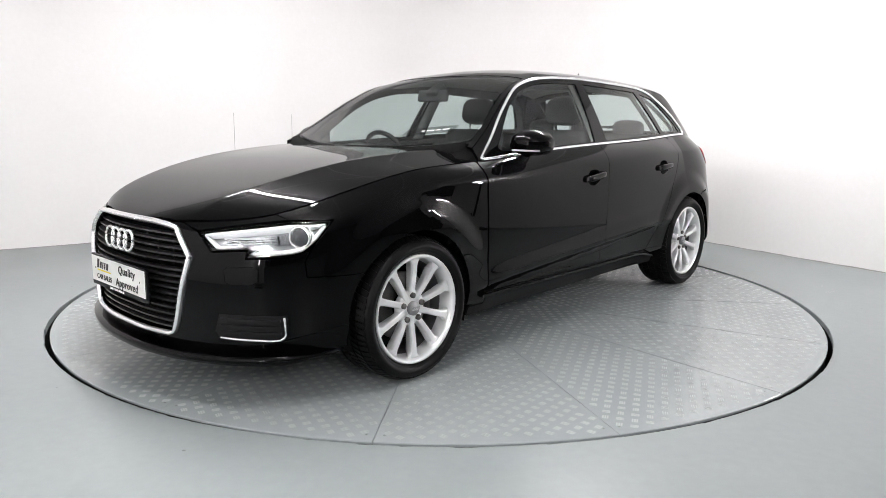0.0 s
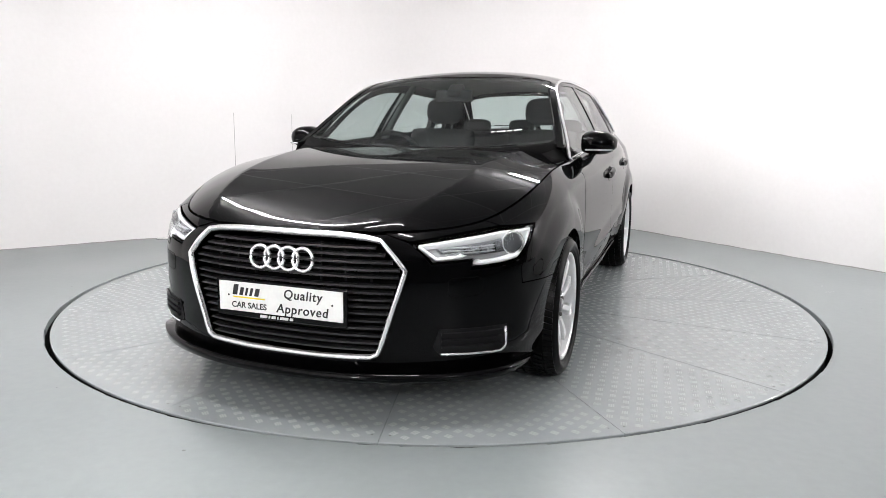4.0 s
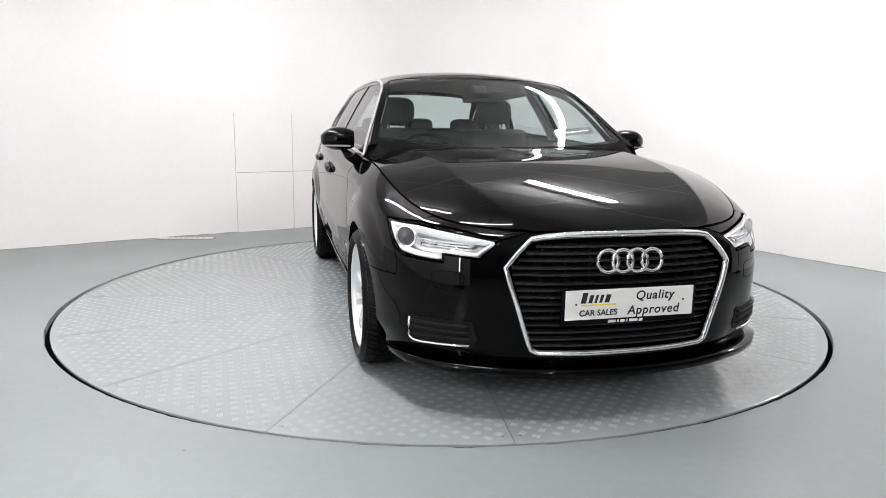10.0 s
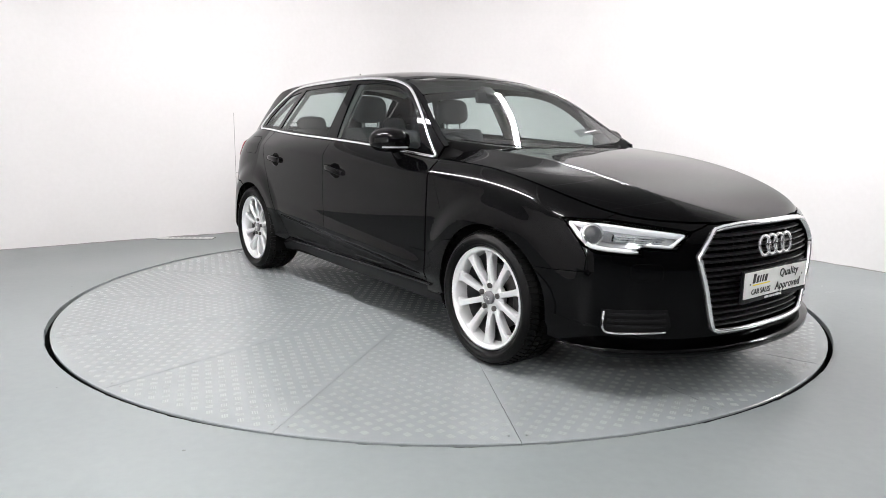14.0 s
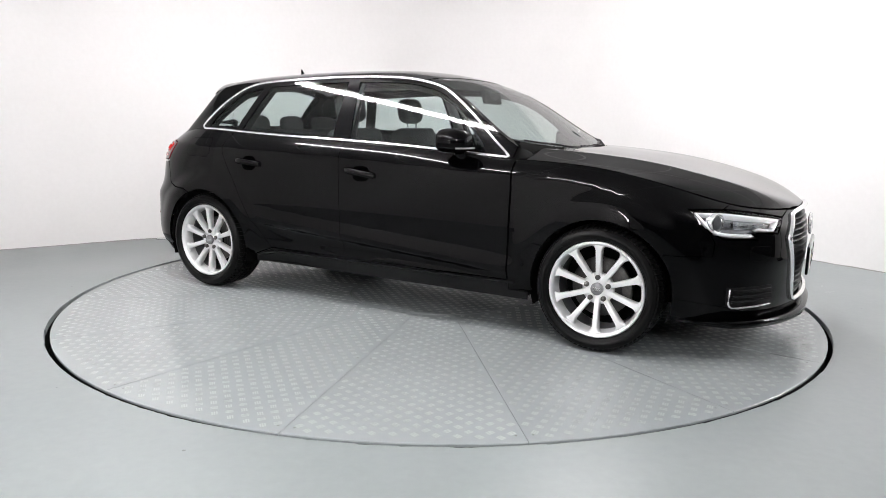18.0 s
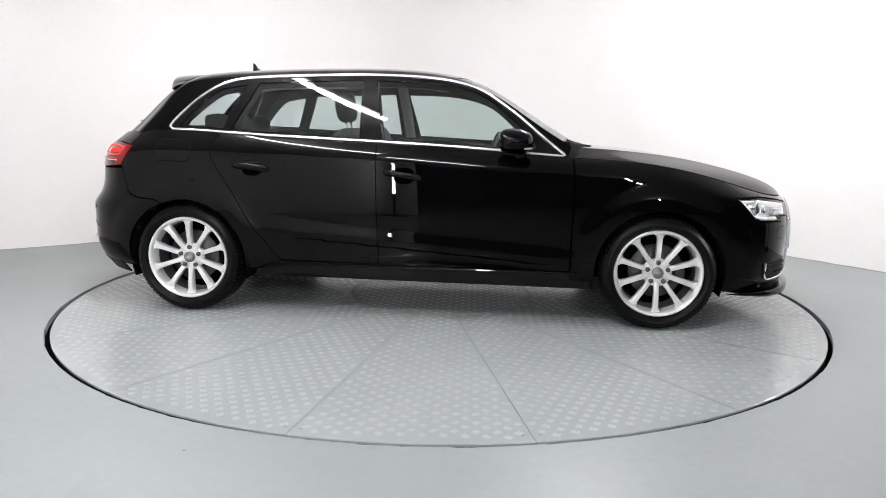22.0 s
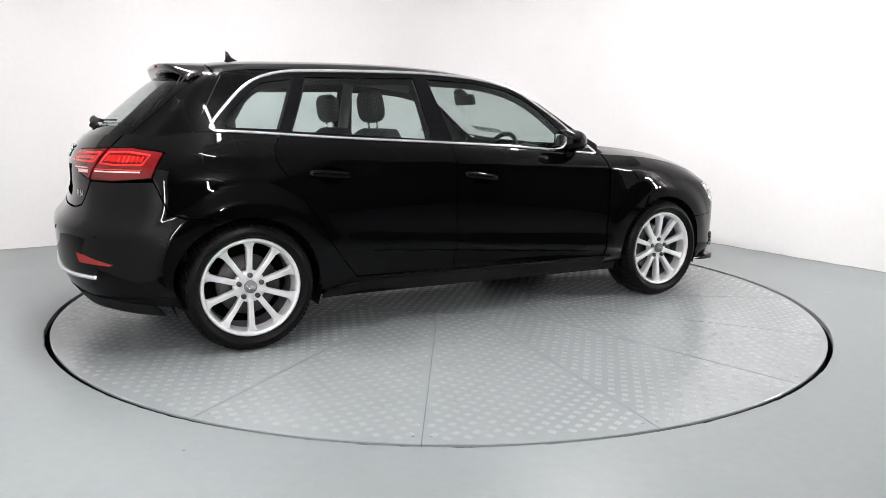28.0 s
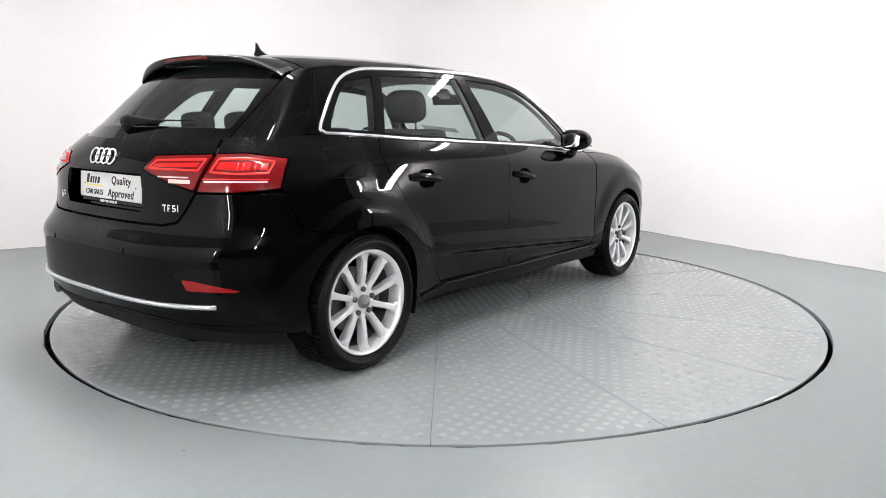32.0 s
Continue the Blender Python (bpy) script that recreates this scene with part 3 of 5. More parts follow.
r_bumper += [(REAR2 + 1.68, 0.25), (REAR2 + 1.95, 0.27), (REAR2 + 2.2, 0.29), (S_REAR, 0.29), (-2.2, 0.29), (-1.95, 0.27), (-1.68, 0.25)]
panels("rear_bumper", tub, r_bumper, outward, PAINT, car, "", False, step=0.02)
gate_low = [(-1.965, top_z(-1.965)), (-1.985, 0.957), (-2.237, 0.947), (-2.293, 0.891), (-2.127, 0.835), (-2.047, 0.813), (-2.122, 0.699), (-2.18, 0.684), (-2.443, 0.681)]
tailgate = both_ways(gate_low, REAR2) + [(REAR2 - s, top_z(s)) for s in (-2.1, -2.3, -2.5)] + [(s, top_z(s)) for s in (-2.6, -2.5, -2.3, -2.1)]


def s_of_y(y, z):
    a, b = S_REAR, -1.6
    for _ in range(40):
        m = (a + b) / 2
        if tub(m, z).y < y:
            a = m
        else:
            b = m
    return a


RECESS = both_ways([(s_of_y(0.30, 0.72), 0.722), (s_of_y(0.325, 0.76), 0.76), (s_of_y(0.30, 0.87), 0.872)][::-1], REAR2)
panels("tailgate", tub, tailgate, outward, PAINT, car, "", False, step=0.02, holes=[RECESS])
panels("plate_recess", tub, RECESS, outward, PAINT, car, "", False, gap=0.0, lift=-0.05, depth=-0.05)


def rail_y(x):
    return glass_y(x, rail_z(x))


stations = [0.985 + 1.14 * (i / 26) ** 0.8 for i in range(27)]
hood_edge = [(x, belt(x).y - 0.003) for x in stations] + [(2.128, 0.03)]
hood_poly = hood_edge + [(x, -y) for x, y in reversed(hood_edge)]
back = [(1.015 - 0.16 * (y / 0.7) ** 2, y) for y in [0.715 - 1.43 * i / 22 for i in range(23)]]
front_part = [q for q in hood_edge if q[0] > back[0][0]]
hood_poly = [(0.862, belt(0.862).y - 0.004), (0.92, belt(0.92).y - 0.004)] + front_part + [(x, -y) for x, y in reversed(front_part)] + [(0.92, -belt(0.92).y + 0.004), (0.862, -belt(0.862).y + 0.004)] + back[::-1]
panels("bonnet", hood, hood_poly, upward, PAINT, car, "", False, step=0.014)


def roof_point(x, y):
    return Vector((x, y, roof(x, y)))


PILLAR = 0.036
xs = [-1.40 + 2.24 * i / 40 for i in range(41)]
rails = {x: rail_y(x) for x in xs}
screen_top = [(0.245 - 0.06 * (y / 0.5) ** 2, y) for y in [0.53 - 1.06 * i / 16 for i in range(17)]]
screen_side = [(x, rails[x] - PILLAR) for x in xs if x > 0.22]
roof_poly = [(x, rails[x]) for x in xs] + screen_side[::-1] + screen_top + [(x, -y) for x, y in screen_side] + [(x, -rails[x]) for x in reversed(xs)]
panels("roof", roof_point, roof_poly, upward, PAINT, car, "", False)
base_edge = [(0.985 - 0.19 * (y / 0.7) ** 2, y) for y in [0.70 - 1.40 * i / 22 for i in range(23)]]
screen = [(x, y - 0.004) for x, y in screen_side if x < 0.79] + base_edge[1:-1] + [(x, -y + 0.004) for x, y in reversed(screen_side) if x < 0.79] + [(x + 0.005, -y) for x, y in screen_top][0:]
windscreen = panels("windscreen", roof_point, screen, upward, GLASS, car, "tinted windscreen", False, depth=0.0, lift=-0.002)[0]


def hatch_end(y, z=1.008):
    """Where the tailgate's sweep comes down to the height z."""
    a, b = -2.0, -1.5
    for _ in range(30):
        m = (a + b) / 2
        if roof(m, y) < z:
            a = m
        else:
            b = m
    return a


SHUT_Y = 0.55
SHUT_X = hatch_end(SHUT_Y)
hatch = [(-1.405, SHUT_Y), (-1.5, SHUT_Y), (-1.6, SHUT_Y), (SHUT_X, SHUT_Y)] + [(hatch_end(y, 1.0), y) for y in (0.5, 0.42, 0.32, 0.2, 0.1, 0.0)]
hatch_poly = hatch + [(x, -y) for x, y in reversed(hatch[:-1])]
light = [(-1.5, 0.493), (-1.54, 0.5), (-1.63, 0.515), (-1.69, 0.527)] + [(hatch_end(y, 1.052), y) for y in (0.527, 0.49, 0.4, 0.27, 0.14, 0.0)]
light_poly = light + [(x, -y) for x, y in reversed(light[:-1])]
panels("tailgate_frame", roof_point, hatch_poly, upward, PAINT, car, "", False, holes=[light_poly])
rear_window = panels("rear_window", roof_point, light_poly, upward, GLASS, car, "tinted rear window", False, depth=0.0, lift=-0.003)[0]



def eased(pts, k=5):
    """A rounder line through the points."""
    p = [Vector(q) for q in pts]
    out = []
    for i in range(len(p) - 1):
        a, b, c, d = p[max(i - 1, 0)], p[i], p[i + 1], p[min(i + 2, len(p) - 1)]
        for j in range(k):
            t = j / k
            out.append(tuple(0.5 * (2 * b + (c - a) * t + (2 * a - 5 * b + 4 * c - d) * t * t + (3 * b - a - 3 * c + d) * t ** 3)))
    return out + [tuple(p[-1])]


LOOP = eased([(-1.452, 1.052), (-1.425, 1.093), (-1.33, 1.194), (-1.241, 1.266), (-1.144, 1.31), (-1.0, 1.335), (-0.634, 1.35), (-0.3, 1.356), (0.02, 1.344), (0.225, 1.312), (0.362, 1.262), (0.541, 1.14), (0.673, 1.03), (0.806, 0.925)])
PILLAR_TOP, PILLAR_FOOT = -1.36, -1.53
side_xs = [0.84 - (0.84 - PILLAR_TOP) * i / 50 for i in range(51)]
rim = [(x, rail_z(x)) for x in side_xs]
belt_back = [(x, belt(x).z) for x in [PILLAR_FOOT + (-1.452 - PILLAR_FOOT) * i / 6 for i in range(7)]]
frame_poly = rim + belt_back + LOOP + [(0.825, 0.913)]
panels("side_frame", side, frame_poly, outward, PAINT, car)


def pillar(u, v):
    """The rear pillar: a smooth turn from the cabin's side to the tailgate; u runs down, v backwards."""
    top, foot = rim[-1][1], belt(PILLAR_FOOT).z
    x, z = PILLAR_TOP + (PILLAR_FOOT - PILLAR_TOP) * u, top + (foot - top) * u
    a = side(x, z)
    da = (a - side(x + 0.02, z)).normalized()
    xb = -1.405 + (SHUT_X + 1.405) * u
    b = roof_point(xb, SHUT_Y + 0.002)
    db = (roof_point(xb, SHUT_Y) - roof_point(xb, SHUT_Y + 0.03)).normalized()
    d = (b - a).length
    h = v * v * (3 - 2 * v)
    return a * (1 - h) + b * h + da * d * 1.75 * (v * (1 - v) ** 2) + db * d * 1.8 * (v * v * (v - 1))


panels("rear_pillar", pillar, [(0, 0), (1, 0), (1, 1), (0, 1)], outward, PAINT, car, gap=0.0, step=0.06, depth=0.006)
loop_bottom = [(x, belt(x).z + 0.004) for x in [0.79 - 2.22 * i / 30 for i in range(31)]]
SIDE_GLASS = [
    ("quarter_window", [(-1.393, 1.055), (-1.358, 1.114), (-1.236, 1.236), (-1.18, 1.272), (-1.02, 1.298), (-1.13, 1.048)]),
    ("rear_door_window", [(-1.08, 1.04), (-0.955, 1.308), (-0.342, 1.3285), (-0.325, 1.003)]),
    ("front_door_window", [(-0.263, 1.326), (-0.197, 0.997), (0.635, 0.955)] + eased([(0.655, 0.975), (0.474, 1.155), (0.339, 1.245), (0.2, 1.292), (0.02, 1.318), (-0.263, 1.326)], 4)[:-1]),
]
panels("window_surround", side, LOOP + loop_bottom, outward, GLOSS_TRIM, car, "gloss black window surround", holes=[q for _, q in SIDE_GLASS], gap=0.0, lift=-0.002)
for name, poly in SIDE_GLASS:
    panels(name, side, poly, outward, GLASS, car, "tinted side glass", gap=0.0, lift=-0.006, depth=0.0)


def band(f, path, width, lift, thick, material, name, parent, label, both=True, closed=True):
    """A moulding on the surface f along a path: a rounded ribbon."""
    pts = resample([Vector(q) for q in path], 0.02)
    made = []
    for sgn in ((1, -1) if both else (1,)):
        verts = []
        n = len(pts)
        for i, q in enumerate(pts):
            a, b = (pts[i - 1], pts[(i + 1) % n]) if closed else (pts[max(i - 1, 0)], pts[min(i + 1, n - 1)])
            d = b - a
            d = d.normalized() if d.length > 1e-9 else Vector((1, 0))
            m = Vector((-d.y, d.x))
            p = f(q.x, q.y)
            nor = normal_of(f, q.x, q.y)
            if nor.dot(outward(p)) < 0:
                nor = -nor
            for k, h in ((-0.5, -0.004), (-0.5, thick * 0.5), (-0.25, thick), (0.25, thick), (0.5, thick * 0.5), (0.5, -0.004)):
                w = q + m * width * k
                v = f(w.x, w.y) + nor * (lift + h)
                verts.append((v.x, sgn * v.y, v.z))
        faces = grid_faces(n, 6, closed)
        if not closed:
            faces += [tuple(range(6)), tuple((n - 1) * 6 + k for k in range(6))[::-1]]
        made.append(piece(name, verts, [g[::-1] for g in faces] if sgn > 0 else faces, material, parent, label))
    return made


inner_holes = [shrunk(q, 0.012) for _, q in SIDE_GLASS]
inner_loop = shrunk(LOOP + loop_bottom, -0.012)
for mirror in (False, True):
    v, t, n = skin(side, inner_loop, outward, gap=0.0, lift=-0.045, depth=0.0, holes=inner_holes, mirror=mirror)
    piece("inner_frame", v, t, TRIM, car, "dark inner window frame", True, n)
band(side, LOOP + loop_bottom, 0.0125, 0.002, 0.006, CHROME, "window_trim", car, "bright chrome strip round the side windows")

# ---- wheels ----


def wheel_at(x, y, turn):
    """One wheel; its outer face looks along +y before the turn."""
    hub = piece("wheel", *lathe([(0.206, -0.06), (0.2115, -0.03), (0.215, -0.006), (0.2185, 0.004), (0.2245, 0.0115), (0.2295, 0.0135), (0.234, 0.0115), (0.2365, 0.004), (0.233, -0.008)], 96), ALLOY, car, "silver alloy wheel")
    piece("barrel", *lathe([(0.222, -0.215), (0.214, -0.2), (0.206, -0.15), (0.205, -0.07), (0.206, -0.0605)], 72), shader_once("dull_alloy", (0.16, 0.16, 0.165), 0.4, 0.5), hub, "dull inner barrel of the rim")
    section = [(0.2305, -0.01), (0.236, 0.0), (0.2385, 0.008), (0.241, 0.0125), (0.246, 0.0175), (0.2465, 0.0195), (0.25, 0.021), (0.259, 0.0245), (0.2595, 0.0258), (0.268, 0.0265), (0.276, 0.0245), (0.2765, 0.0232), (0.284, 0.021), (0.293, 0.006), (0.298, -0.01), (0.3005, -0.03), (0.301, -0.075), (0.301, -0.13), (0.3005, -0.172), (0.296, -0.196), (0.284, -0.224), (0.26, -0.226), (0.23, -0.21)]
    piece("tyre", *lathe(section, 96), RUBBER, hub, "black rubber road tyre")
    verts, faces = [], []
    n = 72
    for row, (y0, y1, r0, r1) in enumerate(((0.0075, -0.028, 0.2985, 0.3105), (-0.036, -0.075, 0.3105, 0.3108), (-0.083, -0.122, 0.3108, 0.3108), (-0.13, -0.168, 0.3108, 0.3105), (-0.176, -0.204, 0.3105, 0.3))):
        for i in range(n):
            a0 = 2 * math.pi * (i + 0.3 * row) / n
            a1 = a0 + 2 * math.pi / n * 0.74
            lean = (0.03, 0.05, 0.0, -0.05, -0.03)[row]
            k = len(verts)
            for r in (0, -0.013):
                for a, yy, rr in ((a0, y0, r0), (a1, y0, r0), (a1 + lean, y1, r1), (a0 + lean, y1, r1)):
                    verts.append(((rr + r) * math.cos(a), yy, (rr + r) * math.sin(a)))
            faces += [(k, k + 3, k + 2, k + 1), (k, k + 1, k + 5, k + 4), (k + 1, k + 2, k + 6, k + 5), (k + 2, k + 3, k + 7, k + 6), (k + 3, k, k + 4, k + 7)]
    piece("tyre_tread", verts, faces, RUBBER, hub, "", False)["kind"] = "stuff"
    v, f = [], []
    for start, widths in ((60, (7, 5, 6, 7, 4, 6, 5, 7)), (235, (6, 4, 7, 5, 6, 5))):
        a = radians(start)
        for w in widths:
            k, b = len(v), a - radians(0.34 * w)
            for r, up in ((0.2605, 0.0255), (0.2745, 0.0255)):
                v += [(r * math.cos(q), up + 0.0012, r * math.sin(q)) for q in (a, (a + b) / 2, b)]
            v += [(r * math.cos(q), 0.0235, r * math.sin(q)) for r in (0.2602, 0.2748) for q in (a, b)]
            f += [(k, k + 1, k + 4, k + 3), (k + 1, k + 2, k + 5, k + 4), (k + 6, k + 7, k + 2, k), (k + 9, k + 8, k + 3, k + 5), (k + 8, k + 6, k, k + 3), (k + 7, k + 9, k + 5, k + 2)]
            a = b - radians(0.9)
    piece("sidewall_print", v, f, RUBBER, hub, "raised black writing on the sidewall", False)["kind"] = "stuff"
    rows = ((0.028, 0.015, -0.027), (0.06, 0.0155, -0.025), (0.1, 0.014, -0.016), (0.15, 0.0145, -0.009), (0.188, 0.016, -0.007), (0.201, 0.022, -0.0075), (0.213, 0.034, -0.008), (0.219, 0.037, -0.012))
    verts = []
    for r, w, top in rows:
        deep = -0.05 if r < 0.195 else -0.035
        verts += [(r, deep, -w * 0.9), (r, top - 0.012, -w), (r, top - 0.002, -w * 0.82), (r, top, -w * 0.55), (r, top, w * 0.55), (r, top - 0.002, w * 0.82), (r, top - 0.012, w), (r, deep, w * 0.9)]
    spoke_data = data_of("spoke", verts, [g for g in grid_faces(len(rows), 8)], ALLOY, False)
    for i in range(10):
        ob = new("spoke", spoke_data)
        ob.parent = hub
        ob.matrix_basis = pose(0, 0, 0, 0, 36 * i + 18, 0)
    piece("hub", *lathe([(0.078, -0.055), (0.078, -0.036), (0.07, -0.029), (0.03, -0.026), (0.0, -0.026)], 40), ALLOY, hub)
    piece("hub_cap", *lathe([(0.0305, -0.028), (0.0305, -0.012), (0.029, -0.009), (0.0, -0.008)], 32), shader_once("grey_hub_cap", (0.22, 0.22, 0.23), 0.3, 0.6), hub, "dark grey centre cap")
    for k in range(4):
        v, f = lathe([(0.0063 + 0.0012 * math.cos(b), 0.0012 * math.sin(b)) for b in [2 * math.pi * j / 6 for j in range(6)] + [0]], 16)
        piece("cap_ring", [(p[0] + (k - 1.5) * 0.0088, p[1] - 0.0075, p[2]) for p in v], f, CHROME, hub)
    bolt = data_of("lug_bolt", *lathe([(0.0125, -0.03), (0.0125, -0.016), (0.010, -0.0135), (0.0, -0.013)], 12), STEEL)
    for i in range(5):
        ob = new("lug_bolt", bolt)
        ob.parent = hub
        a = radians(90 + 72 * i)
        ob.location = (0.056 * math.cos(a), 0.0, 0.056 * math.sin(a))
    piece("brake_disc", *lathe([(0.06, -0.085), (0.145, -0.085), (0.147, -0.09), (0.147, -0.105), (0.06, -0.107)], 48), STEEL, hub, "steel brake disc")
    bm = bmesh.new()
    box(bm, (-0.155, -0.13, -0.05), (-0.1, -0.068, 0.05), 0.012)
    part("brake_caliper", bm, STEEL, hub, "", True)
    piece("wheel_back", *lathe([(0.2, -0.16), (0.0, -0.17)], 32), DARK, hub, "", False)
    hub.matrix_basis = pose(x, y, HUB + 0.004, 0, 0, turn)
    return hub


kept = {}


def shader_once(name, *rest):
    if name not in kept:
        kept[name] = shader(name, *rest)
    return kept[name]


for x, y, turn in ((AXLE, 0.866, 0), (AXLE, -0.866, 180), (-AXLE, 0.852, 0), (-AXLE, -0.852, 180)):
    wheel_at(x, y, turn)

# ---- dark inside of the shell, wheel housings and floor pan ----


def shell():
    verts, faces = [], []
    ss = [S_REAR + (S_FRONT - S_REAR) * i / 110 for i in range(111)]
    zs = [i / 14 for i in range(15)]
    for s in ss:
        for t in zs:
            z = 0.24 + t * (top_z(s) - 0.012 - 0.24)
            p = tub(s, z)
            d = 0.03 if abs(s) < 1.7 else 0.07
            verts.append((p.x - math.copysign(d, p.x) * (abs(p.x) > 1.7), max(p.y - d, 0), z))
    for q in grid_faces(111, 15):
        c = [sum(verts[i][k] for i in q) / 4 for k in range(3)]
        if min(math.hypot(c[0] - AXLE, c[2] - 0.3), math.hypot(c[0] + AXLE, c[2] - 0.3)) > 0.36:
            faces.append(q)
    n = len(verts)
    return verts + [(x, -y, z) for x, y, z in verts], faces + [tuple(i + n for i in q[::-1]) for q in faces]


piece("inner_shell", *shell(), DARK, car, "dark inner body shell", False)
for x in (AXLE, -AXLE):
    for sgn in (1, -1):
        v = []
        for i in range(25):
            a = radians(-20 + 220 * i / 24)
            for y in (0.845, 0.5):
                v.append((x + 0.35 * math.cos(a), sgn * y, 0.308 + 0.35 * math.sin(a)))
        k = len(v)
        v.append((x, sgn * 0.5, 0.305))
        piece("wheel_housing", v, grid_faces(25, 2) + [(k, 2 * i + 1, 2 * i + 3) for i in range(24)], DARK, car, "black wheel arch liner", False)
bm = bmesh.new()
box(bm, (-1.95, -0.5, 0.2), (2.0, 0.5, 0.26), 0.02)
box(bm, (-0.93, -0.78, 0.2), (0.93, 0.78, 0.26), 0.02)
part("floor_pan", bm, DARK, car, "dark underbody")

# ---- lamps, grille and trim of the car ----
WHITE_TRIM = shader("white_light_guide", (0.95, 0.96, 0.97), 0.3)
REFLECTOR = shader("lamp_reflector", (0.92, 0.93, 0.95), 0.16, 0.7)
RED_LIGHT = shader("bright_red_plastic", (0.7, 0.022, 0.018), 0.2, 0.0, 0.3, 0.3)
PINK_LIGHT = shader("pale_lamp_strip", (0.85, 0.55, 0.52), 0.25, 0.0, 0.8)
RED_DARK = shader("deep_red_plastic", (0.13, 0.0015, 0.003), 0.1, 0.0, 0.5, 0.3)


def on_body(s, z, out=0.0, sgn=1):
    p = tub(s, z)
    n = normal_of(tub, s, z)
    if n.dot(outward(p)) < 0:
        n = -n
    p = p + n * out
    return Vector((p.x, sgn * p.y, p.z))


def sweep(path, section, closed=False):
    """A section of (across, up) carried along a path of points; across is level."""
    pts = [Vector(p) for p in path]
    n, k = len(pts), len(section)
    verts = []
    for i, p in enumerate(pts):
        d = (pts[min(i + 1, n - 1)] - pts[max(i - 1, 0)]).normalized()
        side_dir = Vector((d.y, -d.x, 0)).normalized()
        verts += [p + side_dir * a + Vector((0, 0, b)) for a, b in section]
    faces = []
    for i in range(n - 1):
        for j in range(k):
            faces.append((i * k + j, i * k + (j + 1) % k, (i + 1) * k + (j + 1) % k, (i + 1) * k + j))
    faces += [tuple(range(k))[::-1], tuple((n - 1) * k + j for j in range(k))]
    return verts, faces


def flip(data, sgn):
    v, f = data
    return ([(p[0], p[1] * sgn, p[2]) for p in v], f if sgn > 0 else [g[::-1] for g in f])


for sgn in (1, -1):
    v, t, n = skin(tub, LAMP, outward, gap=0.003, lift=0.001, depth=0.0, mirror=sgn < 0)
    lamp = piece("headlight", v, t, LENS, car, "clear headlamp lens over white light guides and a projector", True, n)
    v, t, n = skin(tub, shrunk(LAMP, 0.004), outward, gap=0.0, lift=-0.055, depth=-0.05, mirror=sgn < 0)
    piece("reflector", v, t, REFLECTOR, lamp, "bright chromed lamp bowl", True, n)
    v, t, n = skin(tub, [(1.78, 0.69), (1.88, 0.694), (1.98, 0.682), (2.11, 0.665), (2.08, 0.632), (1.98, 0.632), (1.88, 0.634), (1.81, 0.64)], outward, gap=0.0, lift=-0.036, depth=0.03, mirror=sgn < 0)
    piece("bezel", v, t, shader_once("grey_lamp_bezel", (0.42, 0.43, 0.45), 0.15, 0.85), lamp, "grey inner bezel", True, n)
    for path, w, up in (([(1.745, 0.705), (1.87, 0.704), (2.028, 0.684), (2.175, 0.664)], 0.010, -0.012), ([(1.747, 0.7), (1.775, 0.655), (1.82, 0.614), (1.88, 0.606), (1.99, 0.6)], 0.017, -0.014), ([(2.175, 0.664), (2.125, 0.618), (2.025, 0.627)], 0.012, -0.014)):
        pts = resample([Vector(q) for q in path], 0.02)[:-1]
        last = max(i for i, q in enumerate(pts) if (q - Vector(path[-1])).length < 0.03)
        pts = pts[:last + 1]
        verts = []
        for i, q in enumerate(pts):
            d = (pts[min(i + 1, len(pts) - 1)] - pts[max(i - 1, 0)]).normalized()
            m = Vector((-d.y, d.x))
            for k, h in ((-0.5, -0.03), (-0.5, 0), (-0.2, 0.004), (0.2, 0.004), (0.5, 0), (0.5, -0.03)):
                verts.append(on_body(q.x + m.x * w * k, q.y + m.y * w * k, up + h, sgn))
        piece("light_guide", verts, grid_faces(len(pts), 6) + [tuple(range(6)), tuple((len(pts) - 1) * 6 + k for k in range(6))], WHITE_TRIM, lamp, "white daytime light guide")
    p, q = on_body(1.83, 0.662, -0.018, sgn), on_body(1.83, 0.662, -0.05, sgn)
    d = Vector((0.85, sgn * 0.5, 0)).normalized()
    turn = d.to_track_quat("Y", "Z").to_matrix().to_4x4()
    ring = piece("projector", *lathe([(0.044, -0.03), (0.044, 0.0), (0.04, 0.006), (0.035, 0.002)], 32), CHROME, lamp, "chrome projector ring")
    ring.matrix_basis = Matrix.Translation(p) @ turn
    ball = piece("projector_lens", *lathe([(0.035, 0.0), (0.03, 0.009), (0.019, 0.016), (0.0, 0.02)], 32), shader_once("dark_glass", (0.05, 0.053, 0.058), 0.03, 0.0, 1.0), lamp, "dark glass projector")
    ball.matrix_basis = Matrix.Translation(p) @ turn
    for i in range(7):
        s = 1.9 + 0.028 * i
        piece("lamp_cell", *tube([on_body(s, 0.64, -0.03, sgn), on_body(s + 0.008, 0.676 - 0.004 * i, -0.03, sgn)], 0.0035, 6), REFLECTOR if i % 2 else GLOSS_TRIM, lamp)
    for z0 in (0.645, 0.656, 0.667):
        path = [on_body(1.91 + 0.19 * i / 8, z0 - 0.006 * i / 8, -0.026, sgn) for i in range(9)]
        piece("lamp_fin", *sweep(path, [(-0.008, -0.0018), (0.008, -0.0018), (0.008, 0.0018), (-0.008, 0.0018)]), REFLECTOR, lamp, "", False)

